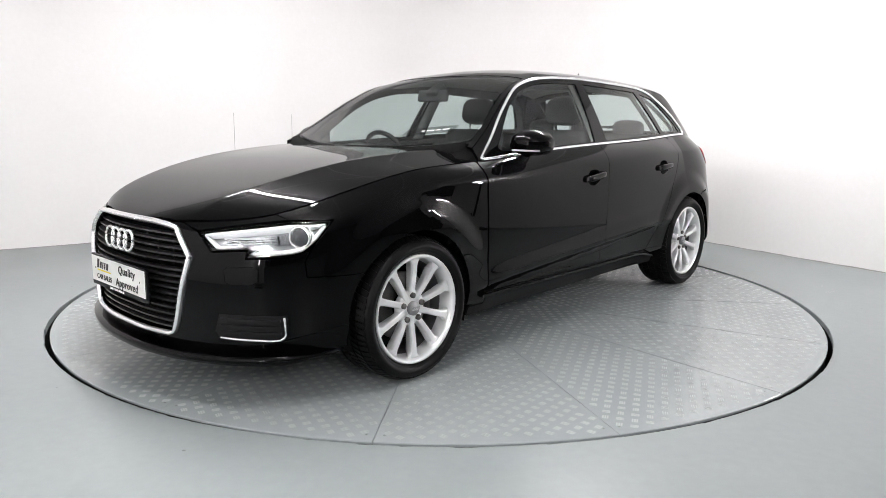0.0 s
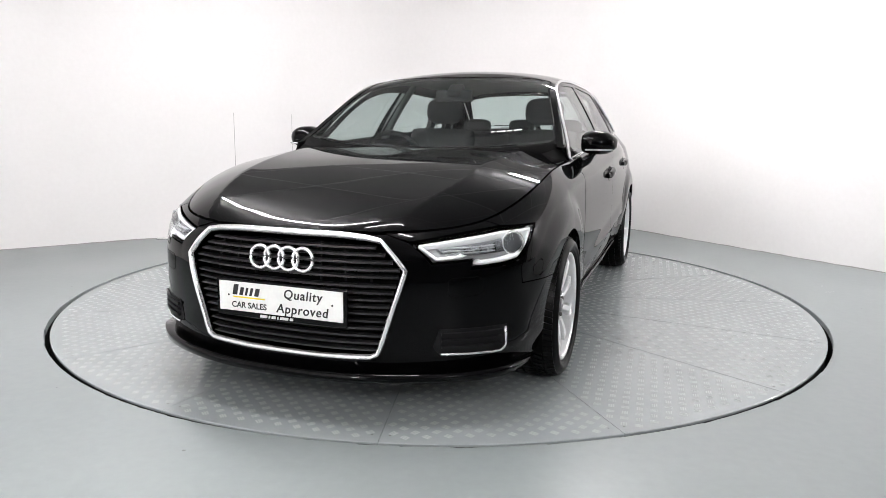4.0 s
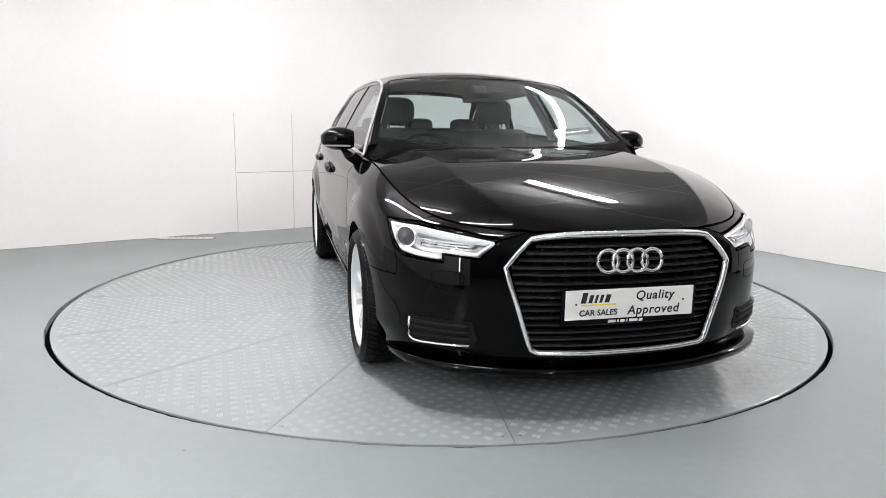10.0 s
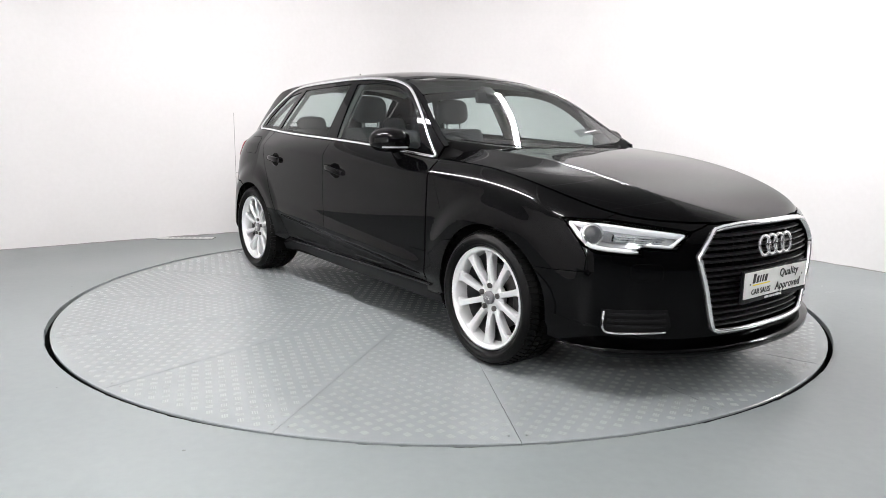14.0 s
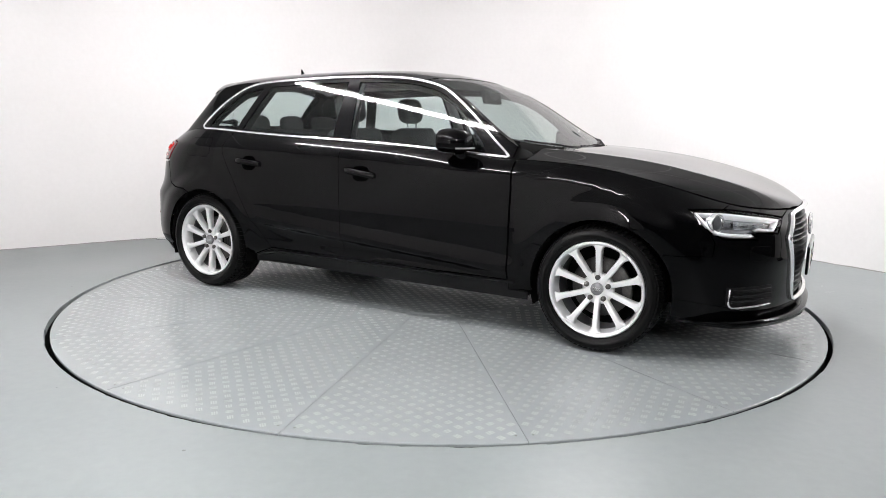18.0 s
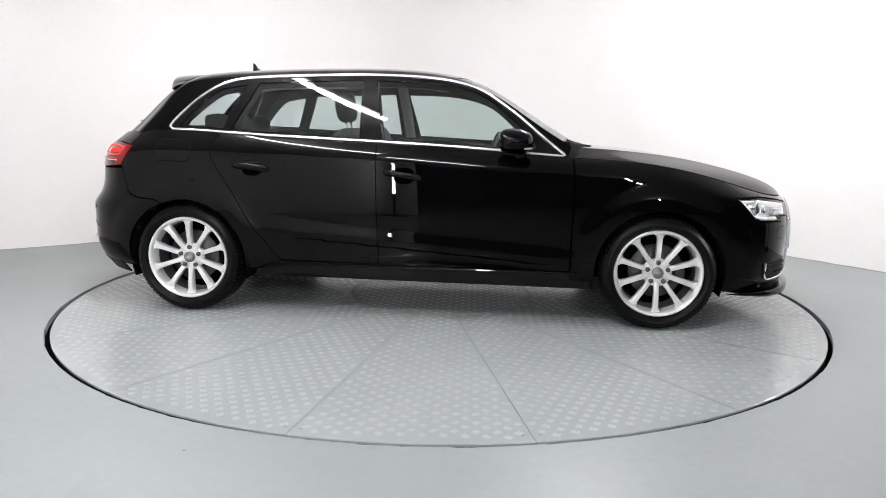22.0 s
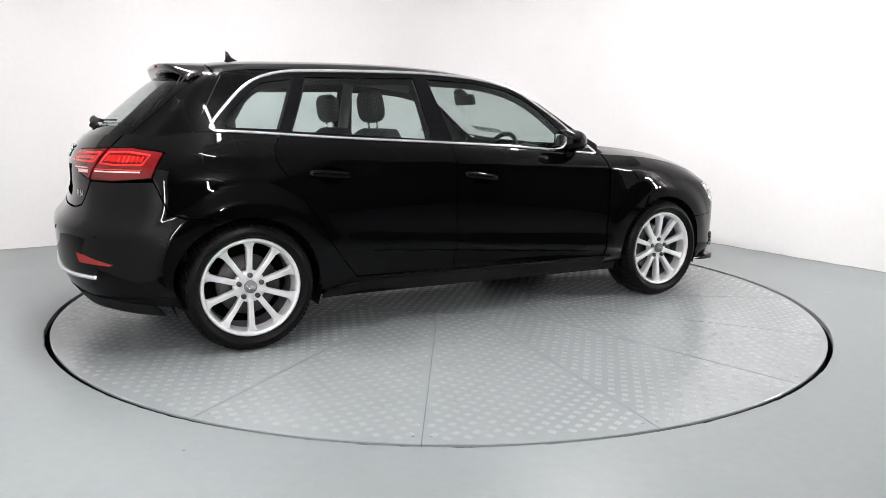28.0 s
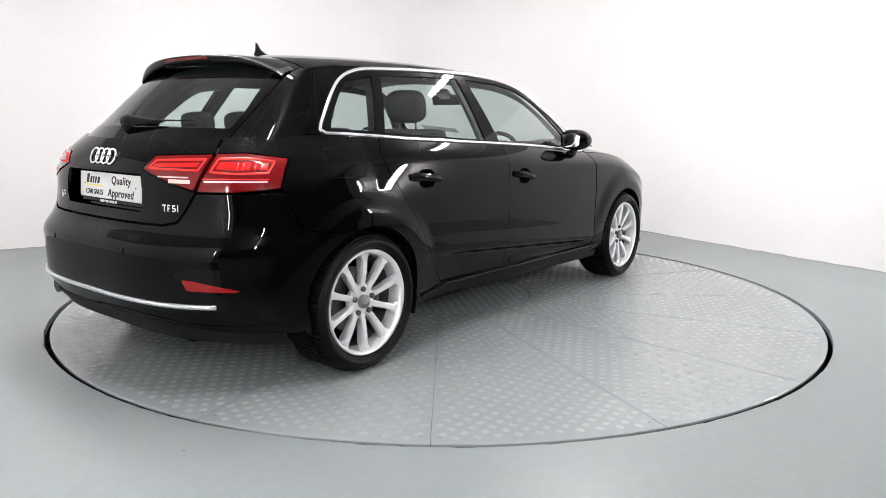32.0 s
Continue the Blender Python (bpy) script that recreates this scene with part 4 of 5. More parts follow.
# sill edges
for sgn in (1, -1):
    piece("sill_edge", *sweep([on_body(-0.9 + 1.79 * i / 30, 0.292 if i > 2 else 0.292 - 0.012 * (3 - i), 0.004, sgn) for i in range(31)], [(-0.012, -0.006), (0.004, -0.006), (0.007, -0.001), (0.004, 0.004), (-0.012, 0.006)]), GLOSS_TRIM, car, "glossy upper edge of the sill", False)

# radiator grille
v, t, n = skin(tub, shrunk(GRILLE, -0.004), outward, gap=0.0, lift=-0.075, depth=-0.07)
grille = piece("grille", v, t, DARK, car, "single-frame black radiator grille", True, n)
band(tub, GRILLE, 0.018, 0.004, 0.012, CHROME, "grille_frame", grille, "bright chrome grille surround", False)
GRILLE_SIDE = [(q[1], q[0]) for q in ((2.335, 0.262), (2.335, 0.275), (2.255, 0.52), (2.24, 0.576), (2.325, 0.673), (2.4, 0.69))]


def grille_edge(z):
    zs = [q[0] for q in GRILLE_SIDE]
    return float(np.interp(z, zs, [q[1] for q in GRILLE_SIDE]))


for z in (0.662, 0.634, 0.606, 0.578, 0.553, 0.519, 0.494, 0.468, 0.442, 0.416, 0.388, 0.361, 0.334, 0.308, 0.283):
    a = grille_edge(z) + 0.012
    path = [on_body(a + (FRONT2 - 2 * a) * i / 30, z, -0.026) for i in range(31)]
    piece("grille_slat", *sweep(path, [(-0.016, -0.003), (0.0, -0.0075), (0.011, -0.0055), (0.014, 0.0), (0.011, 0.0055), (0.0, 0.0065), (-0.016, 0.003)]), shader_once("dark_grey_slat", (0.014, 0.014, 0.015), 0.3), grille, "", False)
for i, s in enumerate((2.36, 2.46, 2.56, FRONT2 - 2.56, FRONT2 - 2.46, FRONT2 - 2.36)):
    path = [on_body(s, 0.53 + 0.15 * k / 6, -0.04) for k in range(7)]
    piece("grille_rib", *tube(path, 0.004, 6), TRIM, grille)


def rings(parent, centre, face, radius, spacing, wire):
    """Four linked rings, a plain emblem."""
    made = []
    for k in range(4):
        pts = []
        for i in range(36):
            a = 2 * math.pi * i / 36
            pts.append((0.0, (k - 1.5) * spacing + radius * math.cos(a), radius * math.sin(a)))
        ob = piece("emblem_ring", *tube(pts, wire, 8, True), CHROME, parent, "chrome ring of the emblem")
        ob.matrix_basis = Matrix.Translation(centre) @ face
        made.append(ob)
    return made


rings(grille, Vector((2.178, 0, 0.602)), pose(0, 0, 0, 0, -6, 0), 0.0405, 0.0585, 0.0068)


def slab(y0, y1, z0, z1, lean=0.0, x0=0.0, x1=0.0012):
    """A flat mark, seen from +x; y grows to the viewer's right."""
    verts = []
    for x in (x0, x1):
        verts += [(x, y0, z0), (x, y1, z0), (x, y1 + lean, z1), (x, y0 + lean, z1)]
    return verts, [(4, 5, 6, 7), (3, 2, 1, 0), (0, 1, 5, 4), (1, 2, 6, 5), (2, 3, 7, 6), (3, 0, 4, 7)]


def lettering(text, size, y, z, parent, material, thick=0.0008, wide=1.0, slant=0.12, gap=1.0):
    """Words in the built-in font as a mesh, reading along +y and facing +x."""
    c = bpy.data.curves.new("words", "FONT")
    c.body, c.size, c.extrude, c.shear, c.space_character, c.offset = text, size, thick, slant, gap, size * 0.012
    tmp = bpy.data.objects.new("words", c)
    scene.collection.objects.link(tmp)
    bpy.context.view_layer.update()
    me = bpy.data.meshes.new_from_object(tmp.evaluated_get(bpy.context.evaluated_depsgraph_get()))
    bpy.data.objects.remove(tmp)
    me.transform(Matrix(((0, 0, 1, 0.0015), (wide, 0, 0, y), (0, 1, 0, z), (0, 0, 0, 1))))
    me.materials.clear()
    me.materials.append(material)
    ob = new("lettering", me)
    ob.parent = parent
    return ob


def plate(parent, m, name="number_plate"):
    """A dealer's plate in a black holder, seen from +x with +y to the viewer's right."""
    bm = bmesh.new()
    box(bm, (-0.014, -0.27, -0.075), (-0.001, 0.27, 0.063), 0.006)
    holder = part("plate_holder", bm, GLOSS_TRIM, parent, "black plate holder with small white writing", False)
    bm = bmesh.new()
    box(bm, (-0.001, -0.256, -0.054), (0.003, 0.256, 0.055), 0.0012)
    board = part(name, bm, WHITE_PLATE, holder, "white dealer plate with black and yellow print")
    board.location = (0, 0, 0)
    marks = new("print", data_of("print", *slab(-0.195, -0.06, -0.0035, 0.0015, 0, 0.003, 0.0042), YELLOW, False))
    marks.parent = holder
    v, f = [], []
    for y, w in ((-0.198, 0.02), (-0.169, 0.015), (-0.145, 0.009), (-0.126, 0.011), (-0.105, 0.018)):
        a, b = slab(y, y + w, 0.007, 0.046 if w > 0.019 else 0.036, 0.008, 0.003, 0.0042)
        f += [tuple(i + len(v) for i in q) for q in b]
        v += a
    piece("print", v, f, INK, holder, "black word mark as plain bars", False)
    for text, size, y, z in (("CAR SALES", 0.031, -0.203, -0.04), ("Quality", 0.047, 0.018, 0.012), ("Approved", 0.047, -0.012, -0.042)):
        ob = lettering(text, size, y, z, holder, INK, gap=1.12 if size > 0.04 else 1.0, slant=0.15 if size > 0.04 else 0.05)
        ob.location.x = 0.0025
    v, f = [], []
    y = -0.085
    for w in (0.03, 0.006, 0.018, 0.006, 0.034, 0.014):
        a, b = slab(y, y + w, -0.0705, -0.0605, 0.002, -0.001, 0.0002)
        f += [tuple(i + len(v) for i in q) for q in b]
        v += a
        y += w + 0.006
    piece("small_print", v, f, WHITE_INK, holder, "small white writing", False)
    for y in (-0.215, 0.215):
        ob = piece("screw", *lathe([(0.004, 0.0), (0.004, 0.0012), (0.0, 0.0015)], 10), STEEL, holder)
        ob.matrix_basis = pose(0.003, y, 0.004, 0, 0, -90)
    holder.matrix_basis = m
    return holder


plate(car, pose(2.196, 0, 0.449))
plate(car, pose(-1.993, 0, 0.803, 0, -4, 180))

# fog lamp openings in the front bumper
FOG = [(1.875, 0.368), (1.877, 0.29), (1.9, 0.272), (2.12, 0.278), (2.145, 0.3), (2.12, 0.368)]
WASHER = [(1.985, 0.552), (2.075, 0.55), (2.088, 0.538), (2.084, 0.492), (2.062, 0.484), (1.985, 0.488), (1.967, 0.5), (1.969, 0.541)]
for sgn in (1, -1):
    v, t, n = skin(tub, FOG, outward, gap=0.0, lift=0.002, depth=0.006, mirror=sgn < 0)
    fog = piece("bumper_vent", v, t, TRIM, car, "black lower bumper vent with a chrome corner strip", True, n)
    for z in (0.302, 0.326, 0.35):
        path = [on_body(1.9 + 0.215 * i / 10, z, 0.006, sgn) for i in range(11)]
        piece("vent_slat", *sweep(path, [(-0.006, -0.004), (0.006, -0.006), (0.007, 0.0), (0.006, 0.006), (-0.006, 0.004)]), TRIM, fog, "", False)
    path = [(1.885, 0.362), (1.884, 0.33), (1.885, 0.296), (1.889, 0.284), (1.9, 0.276), (1.93, 0.274), (2.0, 0.276), (2.06, 0.277), (2.115, 0.279)]
    piece("vent_strip", *tube([on_body(a, b, 0.009, sgn) for a, b in path], 0.0052, 8), CHROME, fog, "bright chrome strip")
    v, t, n = skin(tub, WASHER, outward, gap=0.0, lift=0.0008, depth=0.002, mirror=sgn < 0)
    piece("washer_cover", v, t, PAINT, car, "", True, n)
    v, t, n = skin(tub, shrunk(WASHER, -0.002), outward, gap=0.0, lift=0.0004, depth=0.001, mirror=sgn < 0)
    piece("washer_gap", v, t, DARK, car, "", True, n)
lip = [on_body(1.69 + (FRONT2 - 3.38) * i / 60, 0.2 - 0.014 * math.sin(math.pi * i / 60), 0.004) for i in range(61)]
lip_verts, lip_faces = sweep(lip, [(-0.05, -0.012), (0.014, -0.014), (0.0175, -0.01), (0.014, -0.004), (-0.008, 0.012), (-0.05, 0.02)])
lip_verts = [lip[i // 6] + (q - lip[i // 6]) * min(1, 0.15 + min(i // 6, 60 - i // 6) / 7) for i, q in enumerate(lip_verts)]
piece("front_lip", lip_verts, lip_faces, PAINT, car, "gloss black front splitter")

# tail lamps, reflectors and rear trim
OUTER = [(-1.975, 0.955), (-1.858, 0.958), (-1.705, 0.939), (-1.744, 0.828), (-1.904, 0.813), (-2.04, 0.813)]
INNER = [(-2.288, 0.891), (-2.235, 0.944), (-1.987, 0.953), (-2.05, 0.818), (-2.127, 0.839)]
for sgn in (1, -1):
    lamps = []
    for poly in (OUTER, INNER):
        v, t, n = skin(tub, poly, outward, gap=0.002, lift=0.004, depth=0.02, mirror=sgn < 0)
        lamps.append(piece("tail_light", v, t, RED_DARK, car, "deep red tail light with brighter light guides", True, n))
    for lamp, path in ((lamps[0], [(-1.965, 0.936), (-1.86, 0.938), (-1.76, 0.927), (-1.785, 0.885), (-1.9, 0.882), (-1.99, 0.888)]), (lamps[1], [(-2.012, 0.934), (-2.22, 0.926), (-2.255, 0.895), (-2.035, 0.893)])):
        verts = []
        pts = resample([Vector(q) for q in path], 0.02)
        for i, q in enumerate(pts):
            d = (pts[(i + 1) % len(pts)] - pts[i - 1]).normalized()
            m = Vector((-d.y, d.x))
            for k, h in ((-0.0045, 0.003), (-0.003, 0.007), (0.003, 0.007), (0.0045, 0.003)):
                verts.append(on_body(q.x + m.x * k, q.y + m.y * k, h, sgn))
        piece("light_guide", verts, grid_faces(len(pts), 4, True), RED_LIGHT, lamp, "bright red light guide")
        v, t, n = skin(tub, shrunk(path, 0.012) if sum(path[i - 1][0] * path[i][1] - path[i][0] * path[i - 1][1] for i in range(len(path))) else path, outward, gap=0.0, lift=0.0052, depth=0.001, mirror=sgn < 0)
        piece("lamp_field", v, t, RED, lamp, "", True, n)
    for lamp, a, b, z, h, material in ((lamps[0], -1.79, -2.01, 0.853, 0.0032, PINK_LIGHT), (lamps[0], -1.785, -2.015, 0.862, 0.002, RED_LIGHT), (lamps[1], -2.07, -2.2, 0.866, 0.0028, PINK_LIGHT), (lamps[1], -2.063, -2.15, 0.851, 0.0075, PINK_LIGHT)):
        path = [on_body(a + (b - a) * i / 8, z, 0.0055, sgn) for i in range(9)]
        piece("lamp_strip", *sweep(path, [(-0.002, -h), (0.0025, -h), (0.0025, h), (-0.002, h)]), material, lamp, "pale lamp strip" if material is PINK_LIGHT else "", False)
    for i in range(6):
        a = -1.79 - 0.021 * i
        piece("lamp_segment", *tube([on_body(a, 0.893, 0.0062, sgn), on_body(a + 0.004, 0.919, 0.0062, sgn)], 0.0032, 6), RED_LIGHT, lamps[0], "bright red lamp segment")
    v, t, n = skin(tub, [(-2.06, 0.487), (-2.02, 0.485), (-1.87, 0.446), (-1.885, 0.44), (-2.045, 0.446)], outward, gap=0.0, lift=0.002, depth=0.004, mirror=sgn < 0)
    piece("bumper_reflector", v, t, shader_once("deep_red_reflector", (0.24, 0.004, 0.004), 0.12, 0.0, 0.8, 0.3), car, "narrow red reflector", True, n)
strip = [on_body(-1.955 + (REAR2 + 3.91) * i / 70, 0.384, 0.004) for i in range(71)]
piece("bumper_strip", *sweep(strip, [(-0.004, -0.009), (0.006, -0.008), (0.008, 0.0), (0.006, 0.008), (-0.004, 0.009)]), SATIN, car, "satin aluminium strip across the rear bumper")
v, t, n = skin(tub, both_ways([(-1.74, 0.205), (-1.76, 0.262), (-2.0, 0.285), (-2.2, 0.305), (S_REAR, 0.305)], REAR2) + [(REAR2 + 2.0, 0.225), (S_REAR, 0.232), (-2.0, 0.225)], outward, gap=0.0, lift=0.003, depth=0.01)
piece("diffuser_panel", v, t, TRIM, car, "black rear diffuser", True, n)
for y in (0.37, 0.455):
    ob = piece("exhaust_pipe", *lathe([(0.03, -0.2), (0.033, 0.0), (0.035, 0.002), (0.0345, 0.004), (0.031, 0.003), (0.029, -0.1), (0.0, -0.1)], 28), STEEL, car, "dull chrome tail pipe")
    ob.matrix_basis = pose(-2.045, y, 0.315, 0, 0, 90)
rings(car, on_body(-2.6, 0.93, 0.004), pose(0, 0, 0, 0, 20, 0), 0.0325, 0.046, 0.0045)
T_MARK, F_MARK, S_MARK, I_MARK = ((0.0, 0.022, 0.021, 0.005), (0.009, 0.005, 0.0, 0.021)), ((0.026, 0.005, 0.0, 0.026), (0.026, 0.017, 0.021, 0.005), (0.026, 0.013, 0.01, 0.005)), ((0.049, 0.017, 0.0, 0.005), (0.049, 0.017, 0.0105, 0.005), (0.049, 0.017, 0.021, 0.005), (0.049, 0.005, 0.013, 0.01), (0.061, 0.005, 0.003, 0.01)), ((0.072, 0.005, 0.0, 0.026),)
for y0, marks in ((0.405, ((0.0, 0.006, 0.0, 0.03, 0.012), (0.007, 0.017, 0.008, 0.005), (0.025, 0.006, 0.0, 0.03, -0.012), (0.036, 0.016, 0.027, 0.005), (0.036, 0.016, 0.012, 0.005), (0.047, 0.005, 0.012, 0.018))), (-0.43, T_MARK + F_MARK + S_MARK + I_MARK)):
    for a, w, z0, h, *lean in marks:
        y = y0 - a
        p = tub(s_of_y(abs(y), 0.745), 0.745)
        v, f = slab(0, w, z0, z0 + h, lean[0] if lean else 0.0)
        ob = piece("badge_stroke", v, f, SATIN, car, "silver badge stroke", False)
        ob.matrix_basis = pose(p.x - 0.0015, y, 0.735, 0, -2, 180 - 5 * (1 if y > 0 else -1))

# spoiler, aerial, wipers
SPOIL_Y = 0.55


def spoiler():
    verts, n = [], 33
    for i in range(n):
        y = -SPOIL_Y + 2 * SPOIL_Y * i / (n - 1)
        t = abs(y) / SPOIL_Y
        x0 = -1.385 - 0.06 * t ** 3
        x1 = -1.61 + 0.095 * t ** 2.6
        z0, z1 = roof(x0, y), 1.372 - 0.03 * t ** 2 - 0.066 * t ** 5
        zb = roof(x1 + 0.075, y)
        lip_h = 1 - 0.7 * t ** 4
        rows = [(x0, z0 + 0.002)] + [(x0 + (x1 + 0.008 - x0) * k, z0 + 0.002 + (z1 - z0) * (0.3 * k + 0.7 * k * k)) for k in (0.25, 0.5, 0.75)] + [ (x1 + 0.008, z1), (x1, z1 - 0.006), (x1 + 0.004, z1 - 0.03 * lip_h), (x1 + 0.025, z1 - 0.045 * lip_h), (x1 + 0.06, min(zb + 0.012, z1 - 0.045 * lip_h)), (x1 + 0.085, zb - 0.01)]
        verts += [(x, y, z) for x, z in rows]
    k = 10
    return verts, [g[::-1] for g in grid_faces(n, k)] + [tuple(range(k)), tuple((n - 1) * k + j for j in range(k))[::-1]]


wing = piece("roof_spoiler", *spoiler(), PAINT, car, "gloss black roof spoiler")
path = []
for i in range(13):
    y = -0.17 + 0.34 * i / 12
    t = abs(y) / SPOIL_Y
    path.append((-1.611 + 0.095 * t ** 2.6, y, 1.357 - 0.03 * t * t))
piece("brake_light", *sweep(path, [(-0.004, -0.006), (0.004, -0.006), (0.004, 0.006), (-0.004, 0.006)]), RED_DARK, wing, "narrow red high brake light", False)
verts = []
for x, w, z0 in ((-1.13, 0.003, 1.41), (-1.155, 0.012, 1.418), (-1.185, 0.014, 1.434), (-1.205, 0.008, 1.462), (-1.218, 0.004, 1.468), (-1.216, 0.01, 1.44), (-1.225, 0.014, 1.415)):
    verts += [(x, -w, 1.4), (x, -w * 0.7, (1.4 + z0) / 2), (x, 0, z0), (x, w * 0.7, (1.4 + z0) / 2), (x, w, 1.4)]
piece("aerial", verts, grid_faces(7, 5), GLOSS_TRIM, car, "black shark-fin roof aerial")


def wiper(points, name):
    arm = piece(name, *tube(points, 0.006, 6, False, 0.7), TRIM, car, "black wiper arm and blade")
    return arm


def on_glass(x, y, up):
    return Vector((x, y, roof(x, y) + up))


for y0, y1 in ((0.52, -0.08), (-0.12, -0.62)):
    blade = [on_glass(0.968 - 0.17 * (y / 0.7) ** 2 - 0.014 * k, y, 0.007) for k, y in ((i / 10, y0 + (y1 - y0) * i / 10) for i in range(11))]
    w = wiper(blade, "wiper")
    piece("wiper_arm", *tube([on_glass(1.0 - 0.17 * (y0 / 0.7) ** 2, y0 + 0.02, 0.004), on_glass(0.97 - 0.17 * ((y0 * 0.7 + y1 * 0.3) / 0.7) ** 2, y0 * 0.7 + y1 * 0.3, 0.007), blade[6] + Vector((0, 0, 0.003))], 0.005, 6), TRIM, w)
verts = []
for i in range(25):
    y = -0.70 + 1.4 * i / 24
    b = 1.0 - 0.17 * (y / 0.7) ** 2
    verts += [(b + 0.03, y, hood(max(b + 0.02, 0.87), y).z - 0.03), (b - 0.0, y, roof(b - 0.03, y) - 0.004), (b - 0.05, y, roof(b - 0.05, y) - 0.006), (b - 0.065, y, roof(b - 0.065, y) - 0.004)]
piece("cowl", verts, grid_faces(25, 4), DARK, car, "black plastic cowl below the windscreen")
blade = [on_glass(hatch_end(abs(0.02 - 0.39 * i / 12), 1.066) + 0.004, 0.02 - 0.39 * i / 12, 0.012) for i in range(13)]
rw = wiper(blade, "rear_wiper")
verts = []
for x, y, z, w, h in ((-1.905, 0.03, 1.055, 0.006, 0.012), (-1.905, 0.022, 1.075, 0.014, 0.024), (-1.9, -0.02, 1.082, 0.015, 0.022), (-1.893, -0.09, 1.08, 0.012, 0.014), (-1.878, -0.17, 1.079, 0.009, 0.009), (-1.868, -0.23, 1.078, 0.006, 0.006)):
    verts += [(x + w * math.cos(a), y, z + h * math.sin(a)) for a in [2 * math.pi * j / 10 for j in range(10)]]
faces = grid_faces(6, 10) + [(i * 10 + 9, (i + 1) * 10 + 9, (i + 1) * 10, i * 10) for i in range(5)] + [tuple(range(10)), tuple(50 + j for j in range(10))[::-1]]
piece("wiper_arm", verts, faces, TRIM, rw, "tapered black wiper arm")
ob = piece("wiper_hub", *lathe([(0.02, -0.03), (0.02, 0.01), (0.015, 0.018), (0.0, 0.02)], 20), TRIM, rw)
ob.matrix_basis = pose(-1.9, 0.0, 1.055, 40, 0, 90)
for s0 in (-1.94, -2.32, REAR2 + 1.94, REAR2 + 2.32):
    p, n = on_body(s0, 0.575, 0.0005), normal_of(tub, s0, 0.575)
    if n.dot(outward(p)) < 0:
        n = -n
    ob = piece("parking_sensor", *lathe([(0.0115, 0.0), (0.011, 0.0012), (0.0095, 0.0004), (0.009, 0.0012), (0.0, 0.0014)], 20), PAINT, car, "round parking sensor")
    ob.matrix_basis = Matrix.Translation(p) @ n.to_track_quat("Y", "Z").to_matrix().to_4x4()
for sgn in (1, -1):
    v = []
    for i in range(13):
        x = 0.79 + 0.23 * i / 12
        b = belt(x)
        inner = 0.60
        v += [(x, sgn * (b.y - 0.004), b.z - 0.006), (x, sgn * (b.y * 0.6 + inner * 0.4), max(roof(x, b.y * 0.6 + inner * 0.4), b.z) - 0.012), (x, sgn * inner, max(roof(x, inner), hood(max(x, 0.87), inner).z) - 0.03)]
    piece("cowl_corner", v, grid_faces(13, 3), DARK, car, "black corner of the cowl")

